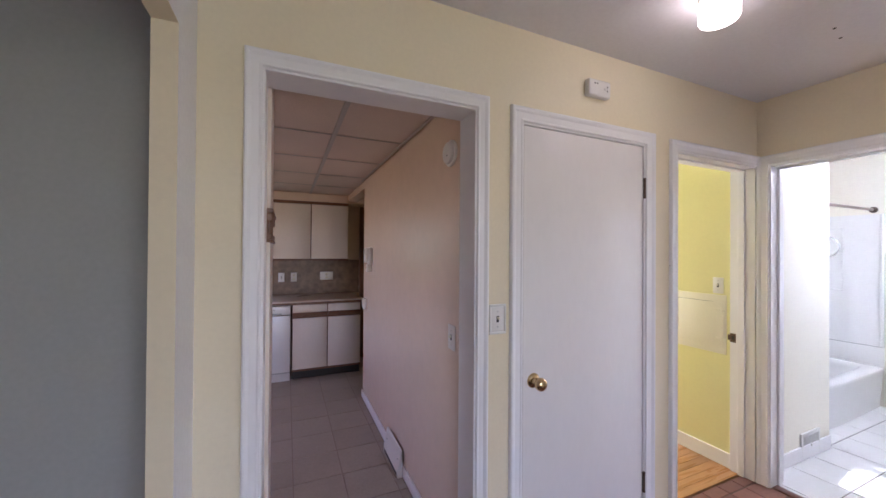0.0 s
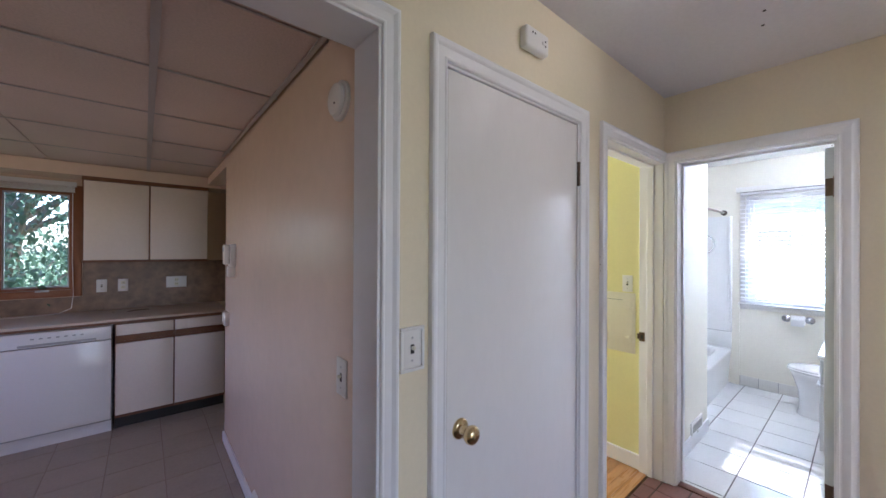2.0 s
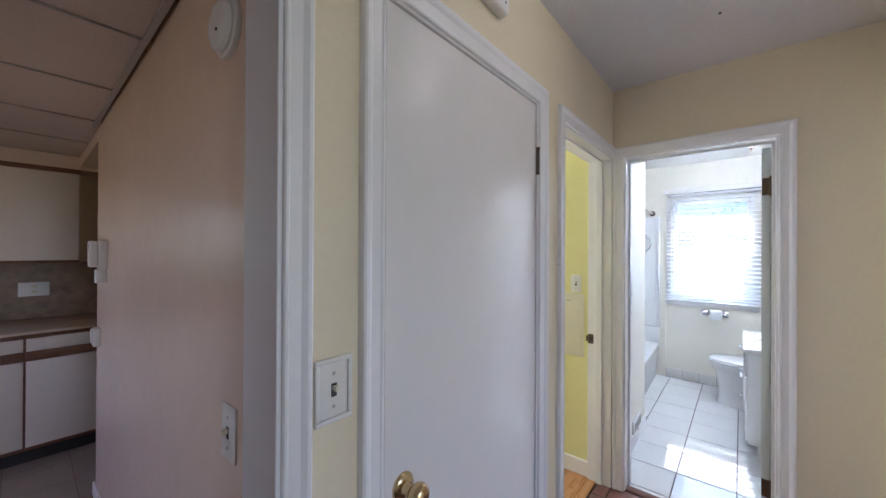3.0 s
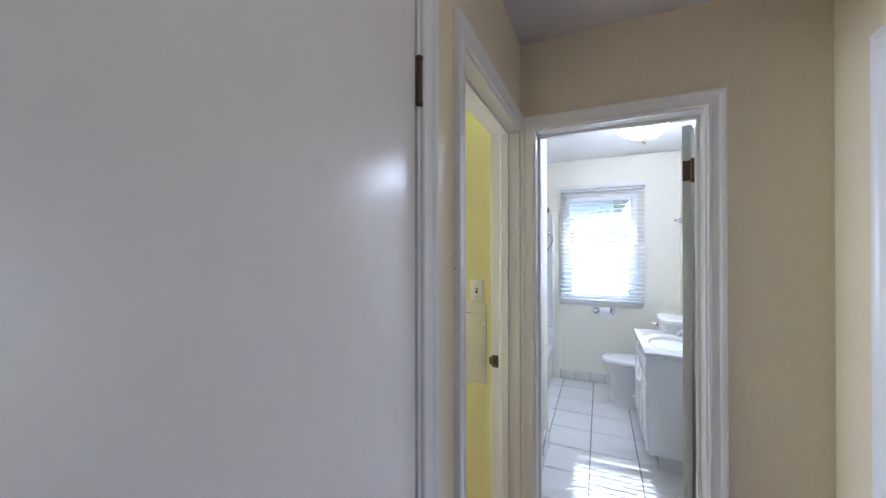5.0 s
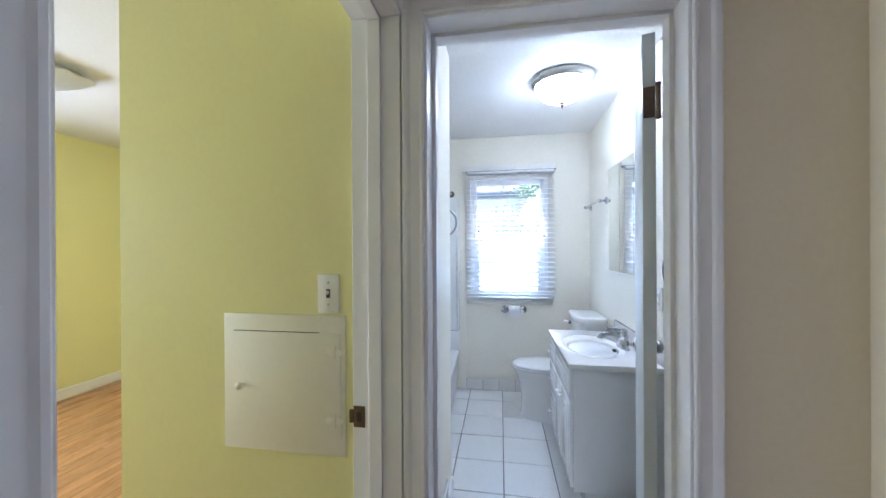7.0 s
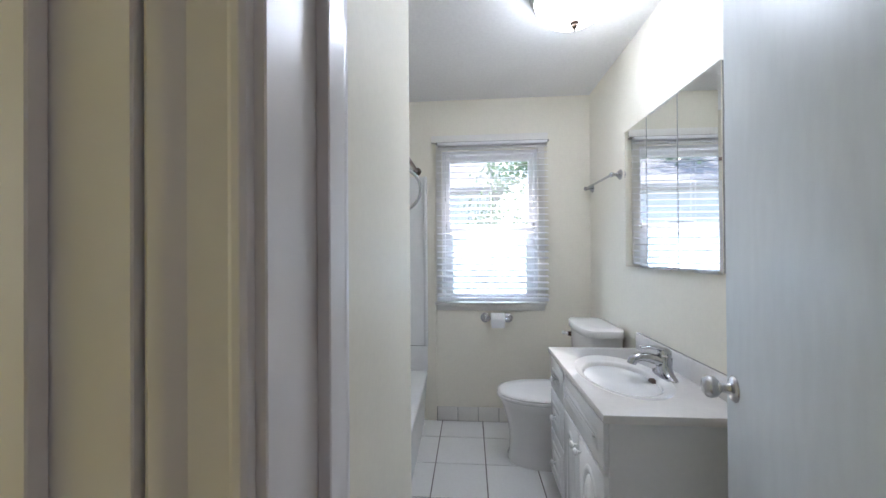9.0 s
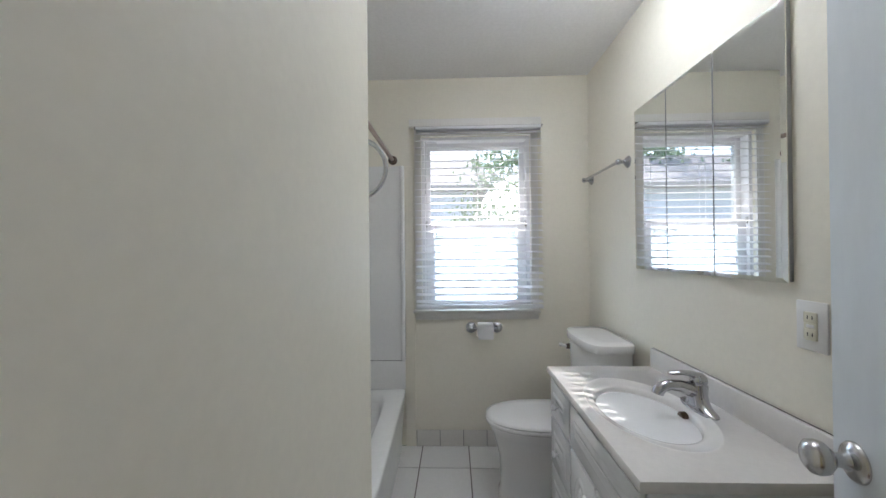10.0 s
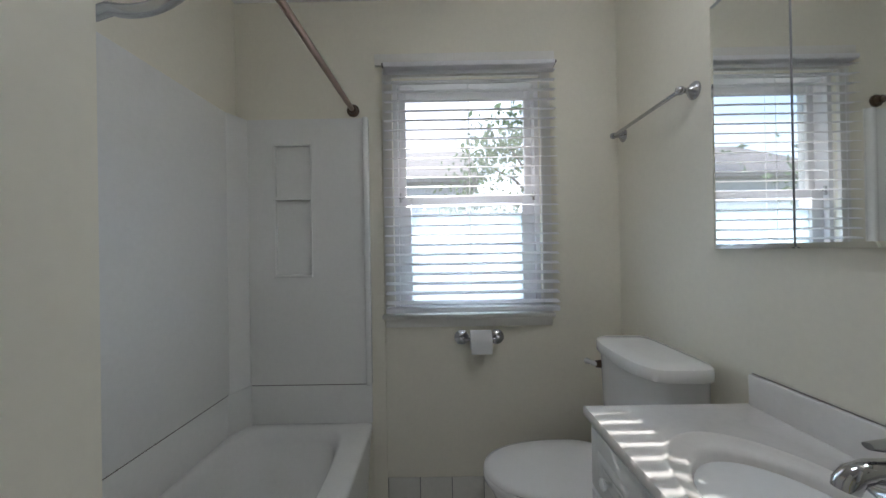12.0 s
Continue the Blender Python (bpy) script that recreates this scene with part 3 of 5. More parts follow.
# ---- bathroom ----
def outlet_plate(at, axis, sign, kind, label, wide=0.072, tall=0.117, rim=False):
    """Wall plate with a toggle, a double socket or a rocker socket. at: its middle on the wall; axis: the wall's normal."""
    def put(bmx):
        m = {("y", -1): Matrix.Identity(3), ("y", 1): Matrix.Rotation(math.pi, 3, "Z"), ("x", -1): Matrix.Rotation(-math.pi / 2, 3, "Z"), ("x", 1): Matrix.Rotation(math.pi / 2, 3, "Z")}[axis, sign]
        for v in bmx.verts:
            v.co = m @ v.co
        return bmx
    t = thing("wall_switch" if kind == "toggle" else "wall_outlet", at, label, "light switch" if kind == "toggle" else "outlet", local=True)
    part("plate", put(box(-wide / 2, -0.006, -tall / 2, wide / 2, 0, tall / 2, 0.003)), "plastic", t)
    if rim:
        bm = bmesh.new()
        for a in (box(-wide / 2 - 0.010, -0.010, -tall / 2 - 0.010, wide / 2 + 0.010, -0.0002, -tall / 2, 0.003), box(-wide / 2 - 0.010, -0.010, tall / 2, wide / 2 + 0.010, -0.0002, tall / 2 + 0.010, 0.003),
                  box(-wide / 2 - 0.010, -0.010, -tall / 2, -wide / 2, -0.0002, tall / 2, 0.003), box(wide / 2, -0.010, -tall / 2, wide / 2 + 0.010, -0.0002, tall / 2, 0.003)):
            join(bm, a)
        part("plate_rim", put(bm), "plastic", t, "raised white plate rim")
    if kind == "toggle":
        part("toggle_slot", put(box(-0.006, -0.0068, -0.013, 0.006, -0.006, 0.013)), "dark_slot", t, "dark toggle slot")
        lever = box(-0.004, -0.018, -0.001, 0.004, -0.006, 0.009, 0.0015)
        part("toggle", put(lever), "ivory", t, "ivory toggle lever")
        for z in (-0.032, 0.032):
            part("screw", put(lathe([(0.0035, 0.006), (0.003, 0.0075)], (0, 0, z), "-y", 10)), "steel", t)
    else:
        if kind == "rocker":
            part("outlet_face", put(box(-0.0168, -0.008, -0.034, 0.0168, -0.006, 0.034, 0.001)), "ivory", t, "ivory rectangular outlet face")
        for z in ((-0.022, 0.022) if kind == "double" else (-0.021, 0.021)):
            part("socket", put(box(-0.016, -0.009, z - 0.014, 0.016, -0.006, z + 0.014, 0.003)), "ivory", t, "ivory socket face")
            for x in (-0.006, 0.006):
                part("socket_slot", put(box(x - 0.001, -0.0096, z - 0.004, x + 0.001, -0.009, z + 0.005)), "dark_slot", t)
        part("screw", put(lathe([(0.0035, 0.006), (0.003, 0.0075)], (0, 0, 0), "-y", 10)), "steel", t)
        if kind == "rocker":
            part("test_button", put(box(-0.010, -0.0095, -0.004, 0.010, -0.006, 0.004, 0.001)), "plastic", t)
    return t


outlet_plate((3.135, 1.340, 1.045), "y", -1, "toggle", "white toggle switch plate just inside the bathroom door", 0.072, 0.117)
outlet_plate((3.905, BR, 1.101), "y", 1, "rocker", "white socket plate with test buttons beside the mirror", 0.078, 0.124)


def bath_window():
    y0, y1, z0, z1 = BW
    w = thing("window_1", (BX, (y0 + y1) / 2, z0), "white double-hung window with a frosted lower pane", "window")
    w["kind"] = "structure"
    bm = bmesh.new()
    for b in ((BX + 0.02, y0, z0, BX + 0.17, y0 + 0.022, z1), (BX + 0.02, y1 - 0.022, z0, BX + 0.17, y1, z1), (BX + 0.02, y0 + 0.022, z1 - 0.022, BX + 0.17, y1 - 0.022, z1), (BX + 0.02, y0 + 0.022, z0, BX + 0.17, y1 - 0.022, z0 + 0.02)):
        box(*b, bm=bm)
    part("window_frame", bm, "vinyl", w)

    def sash(name, x, za, zb, low, s, top, label):
        bm = bmesh.new()
        bot = low
        ya, yb = y0 + 0.022, y1 - 0.022
        for b in ((x, ya, za, x + 0.035, ya + s, zb), (x, yb - s, za, x + 0.035, yb, zb), (x, ya + s, zb - top, x + 0.035, yb - s, zb), (x, ya + s, za, x + 0.035, yb - s, za + bot)):
            box(*b, bevel=0.004, bm=bm)
        ob = part(name, bm, "vinyl", w, label)
        return ob, (x + 0.015, ya + s, za + bot, x + 0.019, yb - s, zb - top)
    upper, gu = sash("upper_sash", BX + 0.085, 1.455, z1 - 0.022, 0.04, 0.034, 0.048, "white upper sash")
    lower, gl = sash("lower_sash", BX + 0.045, z0 + 0.02, 1.488, 0.032, 0.060, 0.046, "white lower sash")
    p = part("pane", box(*gu), "screened_pane", upper, "clear glass pane", smooth=None)
    part("frosted_pane", box(*gl[:5], 1.398), "frost", lower, "white frosted privacy pane", smooth=None)
    part("pane", box(gl[0], gl[1], 1.398, *gl[3:]), "screened_pane", lower, "clear glass strip above the film", smooth=None)
    for y in (0.650, 1.312):
        bm = box(BX + 0.028, y - 0.014, 1.475, BX + 0.048, y + 0.014, 1.484, 0.002)
        box(BX + 0.022, y - 0.006, 1.455, BX + 0.032, y + 0.006, 1.500, 0.002, bm=bm)
        part("sash_lock", bm, "steel", w, "small metal tilt latch")
    return w


bath_window()
# flat casing, stool and apron round the window
bm = bmesh.new()
box(BX - 0.016, 0.575, 0.905, BX, BW[0], BW[3], bm=bm)
box(BX - 0.016, BW[1], 0.905, BX, 1.390, BW[3], bm=bm)
box(BX - 0.016, 0.575, BW[3], BX, 1.390, 2.114, bm=bm)
solo("window_casing", bm, "bath_trim", "white flat window casing", "window casing", kind="structure")
bm = box(BX - 0.05, 0.572, 0.887, BX + 0.045, 1.402, 0.906, 0.004)
box(BX - 0.018, 0.580, 0.841, BX, 1.390, 0.887, 0.003, bm=bm)
solo("window_sill", bm, "bath_trim", "white window stool with an apron below", "window sill", kind="structure")
bm = box(BX - 0.022, 0.550, 2.118, BX, 1.424, 2.172, 0.003)
solo("blind_rail", box(BX - 0.050, 0.548, 2.104, BX - 0.001, 1.386, 2.113, 0.001), "bronze_rail", "thin dull metal rail under the head board", "trim", kind="structure")
solo("valance_board", bm, "bath_trim", "warm white head board over the window blind", "trim", kind="structure")


def blind(at_x, y0, y1, top, bottom, pitch, label):
    b = thing("window_blind", (at_x, (y0 + y1) / 2, bottom), label, "blind")
    part("headrail", box(at_x - 0.028, y0 + 0.004, top - 0.022, at_x + 0.024, y1 - 0.004, top, 0.003), "slat", b)
    n = int((top - 0.03 - bottom) / pitch)
    rnd = random.Random(4)
    for i in range(n):
        z = top - 0.040 - i * pitch
        if z < bottom + 0.03:
            break
        t = radians(12 + rnd.uniform(-0.5, 0.5))
        rings = []
        for y in (y0, y0 + 0.25, (y0 + y1) / 2, y1 - 0.25, y1):
            sag = rnd.uniform(-0.0003, 0.0003)
            ring = []
            for u, v in ((-0.025, -0.001), (-0.012, 0.0012), (0, 0.002), (0.012, 0.0012), (0.025, -0.001), (0.025, 0.0012), (0.012, 0.0036), (0, 0.0044), (-0.012, 0.0036), (-0.025, 0.0012)):
                ring.append((at_x + u * math.cos(t) - v * math.sin(t), y, z + u * math.sin(t) + v * math.cos(t) + sag))
            rings.append(ring)
        part("slat", ring_loft(rings), "slat", b, smooth=60)
    part("bottom_rail", box(at_x - 0.026, y0, bottom, at_x + 0.026, y1, bottom + 0.024, 0.004), "slat", b)
    for y in (y0 + 0.075, (y0 + y1) / 2 + 0.005, y1 - 0.075):
        for dx in (-0.0275, 0.0275):
            part("ladder_cord", tube([(at_x + dx, y, bottom + 0.01), (at_x + dx, y, top - 0.04)], 0.0011, 6), "slat", b)
    return b


blind(BX - 0.052, 0.560, 1.378, 2.102, 0.920, 0.0457, "white two-inch slat blind lowered over the window")


def vanity():
    x0, x1, y0, y1, zt = 3.840, 4.605, BR, 0.686, 0.740
    v = thing("vanity_cabinet", (4.2, 0.44, 0), "white bathroom vanity cabinet with arched raised-panel doors", "vanity")
    bm = box(x0, y0, 0.09, x1, y1, zt, 0.002)
    box(x0 + 0.01, y0, 0.0, x1 - 0.01, y1 - 0.06, 0.09, bm=bm)
    part("body", bm, "thermofoil", v)
    part("toe_board", box(x0, y1 - 0.065, 0.0, x1, y1 - 0.058, 0.09), "thermofoil", v)

    def raised(xa, xb, za, zb, arch, name):
        d = part(name, box(xa, y1, za, xb, y1 + 0.018, zb, 0.004), "thermofoil", v)
        bm = bmesh.new()
        n, m = 20, 0.045
        rings = []
        for off, out in ((0, 0.0185), (0.006, 0.0225), (0.022, 0.0225), (0.030, 0.019), (0.040, 0.024)):
            ring = [(xa + m + off, y1 + out, za + m + off), (xb - m - off, y1 + out, za + m + off)]
            for i in range(n + 1):
                f = i / n
                x = (xb - m - off) + f * ((xa + m + off) - (xb - m - off))
                ring.append((x, y1 + out, zb - m - off - arch * (2 * f - 1) ** 2))
            rings.append(ring)
        part("raised_panel", ring_loft(rings, caps=(False, True), bm=bm), "thermofoil", d)
        return d
    xm = x0 + 0.50
    for xa, xb in ((x0 + 0.004, x0 + 0.268), (x0 + 0.274, xm)):
        raised(xa, xb, 0.11, 0.555, 0.07, "door")
    raised(x0 + 0.004, xm, 0.565, 0.725, 0.0, "false_front")
    for za, zb in ((0.11, 0.345), (0.353, 0.555), (0.565, 0.725)):
        raised(xm + 0.008, x1 - 0.004, za, zb, 0.0, "drawer_front")
    for x in (x0 + 0.245, x0 + 0.298):
        part("knob", lathe([(0.005, 0), (0.005, 0.012), (0.013, 0.018), (0.014, 0.024), (0.008, 0.029), (0.001, 0.030)], (x, y1 + 0.018, 0.50), "y", 16), "thermofoil", v)
    for z in (0.228, 0.454, 0.645):
        part("knob", lathe([(0.005, 0), (0.005, 0.012), (0.013, 0.018), (0.014, 0.024), (0.008, 0.029), (0.001, 0.030)], ((xm + x1) / 2, y1 + 0.022, z), "y", 16), "thermofoil", v)


vanity()


def vanity_top():
    x0, x1, y0, y1, z = 3.818, 4.628, BR, 0.713, 0.767
    cx, cy, rx, ry, n = 4.200, 0.506, 0.205, 0.140, 96
    t = thing("washbasin", (4.2, 0.45, 0.74), "glossy white cultured marble vanity top with a moulded oval bowl", "washbasin")

    def rect(off, zz):
        pts = []
        for i in range(n):
            a = 2 * math.pi * i / n
            c, s = math.cos(a), math.sin(a)
            k = min(((x1 - off if c > 0 else x0 + off) - cx) / c if abs(c) > 1e-6 else 9, ((y1 - off if s > 0 else y0 + off) - cy) / s if abs(s) > 1e-6 else 9)
            pts.append((cx + c * k, cy + s * k, zz))
        for qx, qy in ((x0 + off, y0 + off), (x1 - off, y0 + off), (x0 + off, y1 - off), (x1 - off, y1 - off)):
            near = min(range(n), key=lambda i: (pts[i][0] - qx) ** 2 + (pts[i][1] - qy) ** 2)
            pts[near] = (qx, qy, zz)
        return pts

    def ell(k, zz, dy=0.0):
        return [(cx + rx * k[0] * math.cos(2 * math.pi * i / n), cy + dy + ry * k[1] * math.sin(2 * math.pi * i / n), zz) for i in range(n)]
    rings = [rect(0.002, z - 0.028), rect(0, z - 0.024), rect(0, z - 0.006), rect(0.002, z - 0.001), rect(0.008, z)]
    rings += [ell((1.36, 1.26), z), ell((1.33, 1.235), z + 0.003), ell((1.29, 1.21), z + 0.003), ell((1.26, 1.185), z - 0.001), ell((1.08, 1.06), z - 0.004), ell((1.02, 1.01), z - 0.007), ell((0.99, 0.985), z - 0.014), ell((0.975, 0.965), z - 0.030),
              ell((0.93, 0.915), z - 0.070), ell((0.84, 0.82), z - 0.110), ell((0.66, 0.64), z - 0.140), ell((0.40, 0.39), z - 0.153), ell((0.10, 0.14), z - 0.158)]
    part("basin_top", ring_loft(rings, caps=(False, True)), "marble", t, smooth=50)
    part("backsplash", box(x0, BR, z - 0.002, x1 - 0.01, BR + 0.016, z + 0.085, 0.004), "marble", t)
    part("drain", lathe([(0.022, 0), (0.022, 0.003), (0.016, 0.004), (0.014, 0.002)], (cx, cy, z - 0.158), "z", 24), "chrome", t, "chrome drain")
    ov = part("overflow", lathe([(0.019, -0.010), (0.019, 0.005), (0.016, 0.0075), (0.012, 0.0075)], (cx - 0.004, cy - 0.126, z - 0.030), "y", 24), "bronze", t, "dull metal overflow ring")
    part("overflow_hole", lathe([(0.012, 0.0), (0.012, 0.0072), (0.001, 0.0072)], (cx - 0.004, cy - 0.126, z - 0.030), "y", 20), "dark_slot", ov, "dark overflow hole")
    part("caulk_line", box(x0, BR + 0.0005, z + 0.0856, x1 - 0.01, BR + 0.004, z + 0.0869), "grout", t, "dark line along the backsplash")


vanity_top()


def faucet():
    f = thing("faucet", (4.195, 0.328, 0.767), "polished chrome single-lever basin faucet", "faucet", local=True)
    rings = [oval(0, 0, 0.0, 0.082, 0.029, 2.2), oval(0, 0, 0.005, 0.082, 0.029, 2.2), oval(0, 0, 0.010, 0.074, 0.027), oval(0, 0, 0.018, 0.052, 0.027), oval(0, 0.001, 0.030, 0.036, 0.028), oval(0, 0.002, 0.050, 0.030, 0.027), oval(0, 0.002, 0.072, 0.027, 0.026), oval(0, 0.0, 0.088, 0.024, 0.024)]
    part("base", ring_loft(rings), "chrome", f, smooth=60)
    pts = [(0, 0.005, 0.055), (0, 0.035, 0.068), (0, 0.065, 0.077), (0, 0.095, 0.079), (0, 0.118, 0.072), (0, 0.130, 0.058), (0, 0.132, 0.050)]
    part("spout", tube(pts, [0.024, 0.023, 0.020, 0.018, 0.018, 0.0185, 0.018], 16), "chrome", f, smooth=70)
    part("cap", lathe([(0.025, 0.084), (0.0265, 0.092), (0.025, 0.106), (0.015, 0.117), (0.001, 0.120)], (0, 0, 0), "z", 24), "chrome", f, smooth=60)
    pts = [(0, -0.004, 0.104), (0, 0.025, 0.117), (0, 0.055, 0.122), (0, 0.080, 0.119), (0, 0.095, 0.120)]
    lever = tube(pts, [0.015, 0.013, 0.0105, 0.0095, 0.007], 12)
    for v in lever.verts:
        v.co.z = 0.116 + (v.co.z - 0.116) * 0.75
        v.co.x *= 1.3
    part("lever", lever, "chrome", f, smooth=70)
    part("lift_rod", tube([(0, -0.028, 0.01), (0, -0.030, 0.075)], 0.0025, 8), "chrome", f)


faucet()


def toilet():
    cx = 4.905
    t = thing("toilet", (cx, 0.55, 0), "white two-piece toilet with the lid down", "toilet", local=False)
    yb = 0.62
    rings = [oval(cx, 0.588, 0.0, 0.146, 0.22, 2.5, front=0.318), oval(cx, 0.588, 0.02, 0.146, 0.22, 2.5, front=0.318), oval(cx, 0.588, 0.05, 0.138, 0.21, 2.4, front=0.308), oval(cx, 0.588, 0.14, 0.136, 0.20, 2.3, front=0.306), oval(cx, 0.588, 0.22, 0.142, 0.20, 2.3, front=0.314),
             oval(cx, 0.598, 0.29, 0.156, 0.20, 2.2, front=0.324), oval(cx, 0.608, 0.34, 0.170, 0.20, 2.2, front=0.330), oval(cx, 0.608, 0.375, 0.180, 0.20, 2.2, front=0.345), oval(cx, 0.608, 0.390, 0.178, 0.195, 2.2, front=0.343)]
    part("bowl", ring_loft(rings), "porcelain", t, smooth=60)
    part("pedestal_deck", box(cx - 0.17, 0.262, 0.30, cx + 0.17, 0.49, 0.388, 0.03, segments=3), "porcelain", t, smooth=60)
    rings = [oval(cx, 0.628, 0.392, 0.185, 0.19, 2.3, front=0.338), oval(cx, 0.628, 0.396, 0.190, 0.193, 2.3, front=0.343), oval(cx, 0.628, 0.406, 0.190, 0.193, 2.3, front=0.343), oval(cx, 0.628, 0.411, 0.186, 0.19, 2.3, front=0.339)]
    part("seat", ring_loft(rings), "porcelain", t, smooth=60)
    rings = [oval(cx, 0.628, 0.413, 0.184, 0.19, 2.3, front=0.337), oval(cx, 0.628, 0.417, 0.188, 0.192, 2.3, front=0.341), oval(cx, 0.628, 0.424, 0.186, 0.19, 2.3, front=0.339), oval(cx, 0.628, 0.430, 0.170, 0.176, 2.3, front=0.320), oval(cx, 0.628, 0.434, 0.11, 0.12, 2.2, front=0.22), oval(cx, 0.628, 0.435, 0.02, 0.02, 2, front=0.04)]
    part("lid", ring_loft(rings), "porcelain", t, smooth=60)
    tx = cx + 0.016

    def tank(z, grow):
        w, y0, y1 = 0.208 + grow, BR + 0.02 - grow * 0.4, 0.460 + grow
        pts = []
        for i in range(64):
            a = 2 * math.pi * i / 64
            c, s = math.cos(a), math.sin(a)
            x = w * math.copysign(abs(c) ** (2 / 5.5), c)
            y = math.copysign(abs(s) ** (2 / 5.5), s)
            bow = 0.022 * (1 - (x / w) ** 2) if y > 0 else 0
            pts.append((tx + x, (y0 + y1) / 2 + y * (y1 - y0) / 2 + bow, z))
        return pts
    part("tank", ring_loft([tank(0.385, -0.035), tank(0.42, -0.012), tank(0.60, -0.004), tank(0.785, 0.0), tank(0.792, 0.0)]), "porcelain", t, smooth=60)
    part("tank_lid", ring_loft([tank(0.794, 0.004), tank(0.7945, 0.012), tank(0.797, 0.014), tank(0.826, 0.014), tank(0.834, 0.011), tank(0.838, 0.002), tank(0.840, -0.06)]), "porcelain", t, smooth=45)
    part("flush_lever", tube([(tx + 0.160, 0.478, 0.735), (tx + 0.166, 0.490, 0.736), (tx + 0.190, 0.494, 0.734), (tx + 0.228, 0.496, 0.728)], [0.009, 0.010, 0.009, 0.012], 12), "porcelain", t, "white flush lever")
    part("lever_base", tube([(tx + 0.160, 0.458, 0.735), (tx + 0.160, 0.484, 0.735)], [0.017, 0.014], 16), "bronze", t, "dark round lever base")
    for x in (-0.07, 0.07):
        part("hinge_cap", lathe([(0.014, 0.41), (0.014, 0.432), (0.008, 0.438), (0.001, 0.439)], (cx + x, 0.483, 0), "z", 16), "porcelain", t)


toilet()


def tub():
    x0, x1, y0, y1, zr = 3.868, BX, 1.462, 2.115, 0.380
    t = thing("bathtub", (4.58, 1.75, 0), "white acrylic alcove bathtub with a bowed apron", "bathtub")
    cx, cy, hx, hy = (x0 + x1) / 2, (y0 + y1) / 2, (x1 - x0) / 2, (y1 - y0) / 2
    n = 96

    def ring(z, inset_x, front, back, power):
        pts = []
        for i in range(n):
            a = 2 * math.pi * i / n
            c, s = math.cos(a), math.sin(a)
            x = (hx - inset_x) * math.copysign(abs(c) ** (2 / power), c)
            ya, yb = y0 + front, y1 - back
            u = math.copysign(abs(s) ** (2 / power), s)
            bow = -0.032 * (1 - (x / hx) ** 2) * max(0, -u)
            pts.append((cx + x, (ya + yb) / 2 + u * (yb - ya) / 2 + bow, z))
        return pts
    rings = [ring(0.0, 0, 0.030, 0, 60), ring(0.05, 0, 0.028, 0, 60), ring(0.30, 0, 0.010, 0, 60), ring(0.350, 0, 0.004, 0, 60), ring(0.372, 0, 0.003, 0, 60), ring(zr - 0.003, 0, 0.007, 0, 60), ring(zr, 0.003, 0.020, 0.004, 40),
             ring(zr, 0.05, 0.110, 0.035, 9), ring(zr - 0.008, 0.062, 0.122, 0.045, 7), ring(zr - 0.05, 0.075, 0.135, 0.055, 6), ring(0.16, 0.11, 0.160, 0.085, 5), ring(0.09, 0.17, 0.20, 0.13, 4.5), ring(0.075, 0.28, 0.27, 0.21, 4)]
    part("shell", ring_loft(rings), "acrylic", t, smooth=45)
    part("drain", lathe([(0.03, 0), (0.03, 0.004), (0.02, 0.005)], (x0 + 0.36, cy, 0.076), "z", 24), "chrome", t)

    s = thing("tub_surround", (4.58, 1.75, zr), "white three-panel tub surround with moulded shelves", "tub surround")
    zj, zt = 0.570, 1.862
    # end panel under the window side, with a shelf recess
    xf = BX - 0.022
    for name, a, b, z0, z1 in (("end_panel", 1.460, 2.062, zj + 0.003, zt),):
        holes = [((xf - 0.1, xf + 0.012), (1.748, 1.915), (1.105, 1.468)), ((xf - 0.1, xf + 0.012), (1.748, 1.915), (1.482, 1.731))]
        cut_y, cut_z = sorted({a, b, 1.748, 1.915}), sorted({z0, z1, 1.105, 1.468, 1.482, 1.731})
        bm = bmesh.new()
        for i in range(len(cut_y) - 1):
            for k in range(len(cut_z) - 1):
                yc, zc = (cut_y[i] + cut_y[i + 1]) / 2, (cut_z[k] + cut_z[k + 1]) / 2
                inset = any(h[1][0] < yc < h[1][1] and h[2][0] < zc < h[2][1] for h in holes)
                box(xf + (0.016 if inset else 0.0), cut_y[i], cut_z[k], BX, cut_y[i + 1], cut_z[k + 1], bm=bm)
        bmesh.ops.remove_doubles(bm, verts=bm.verts, dist=0.0001)
        p = part(name, bm, "acrylic", s, smooth=20)
        for z, dz in ((1.105, 0.012), (1.475, 0.008)):
            part("shelf_lip", box(xf - 0.008, 1.738, z - dz, xf + 0.016, 1.925, z + 0.002, 0.004), "acrylic", p)
        for z0, z1, ya, yb in ((1.731, 1.743, 1.738, 1.925), (1.105, 1.731, 1.738, 1.746), (1.105, 1.731, 1.917, 1.925)):
            part("shelf_rim", box(xf - 0.005, ya, z0, xf + 0.004, yb, z1, 0.002), "acrylic", p)
    part("end_flange", box(xf - 0.030, 1.456, zj + 0.002, xf + 0.006, 1.484, zt - 0.002, 0.010, segments=3), "acrylic", s)
    part("end_base", box(xf + 0.004, 1.462, zr + 0.001, BX, 2.062, zj, 0.003), "acrylic", s)
    part("corner_panel", ring_loft([[(xf + 0.004, 2.047, z), (xf - 0.11, 2.092, z), (xf - 0.11, 2.102, z), (xf + 0.012, 2.102, z)] for z in (zj + 0.002, zt)]), "acrylic", s)
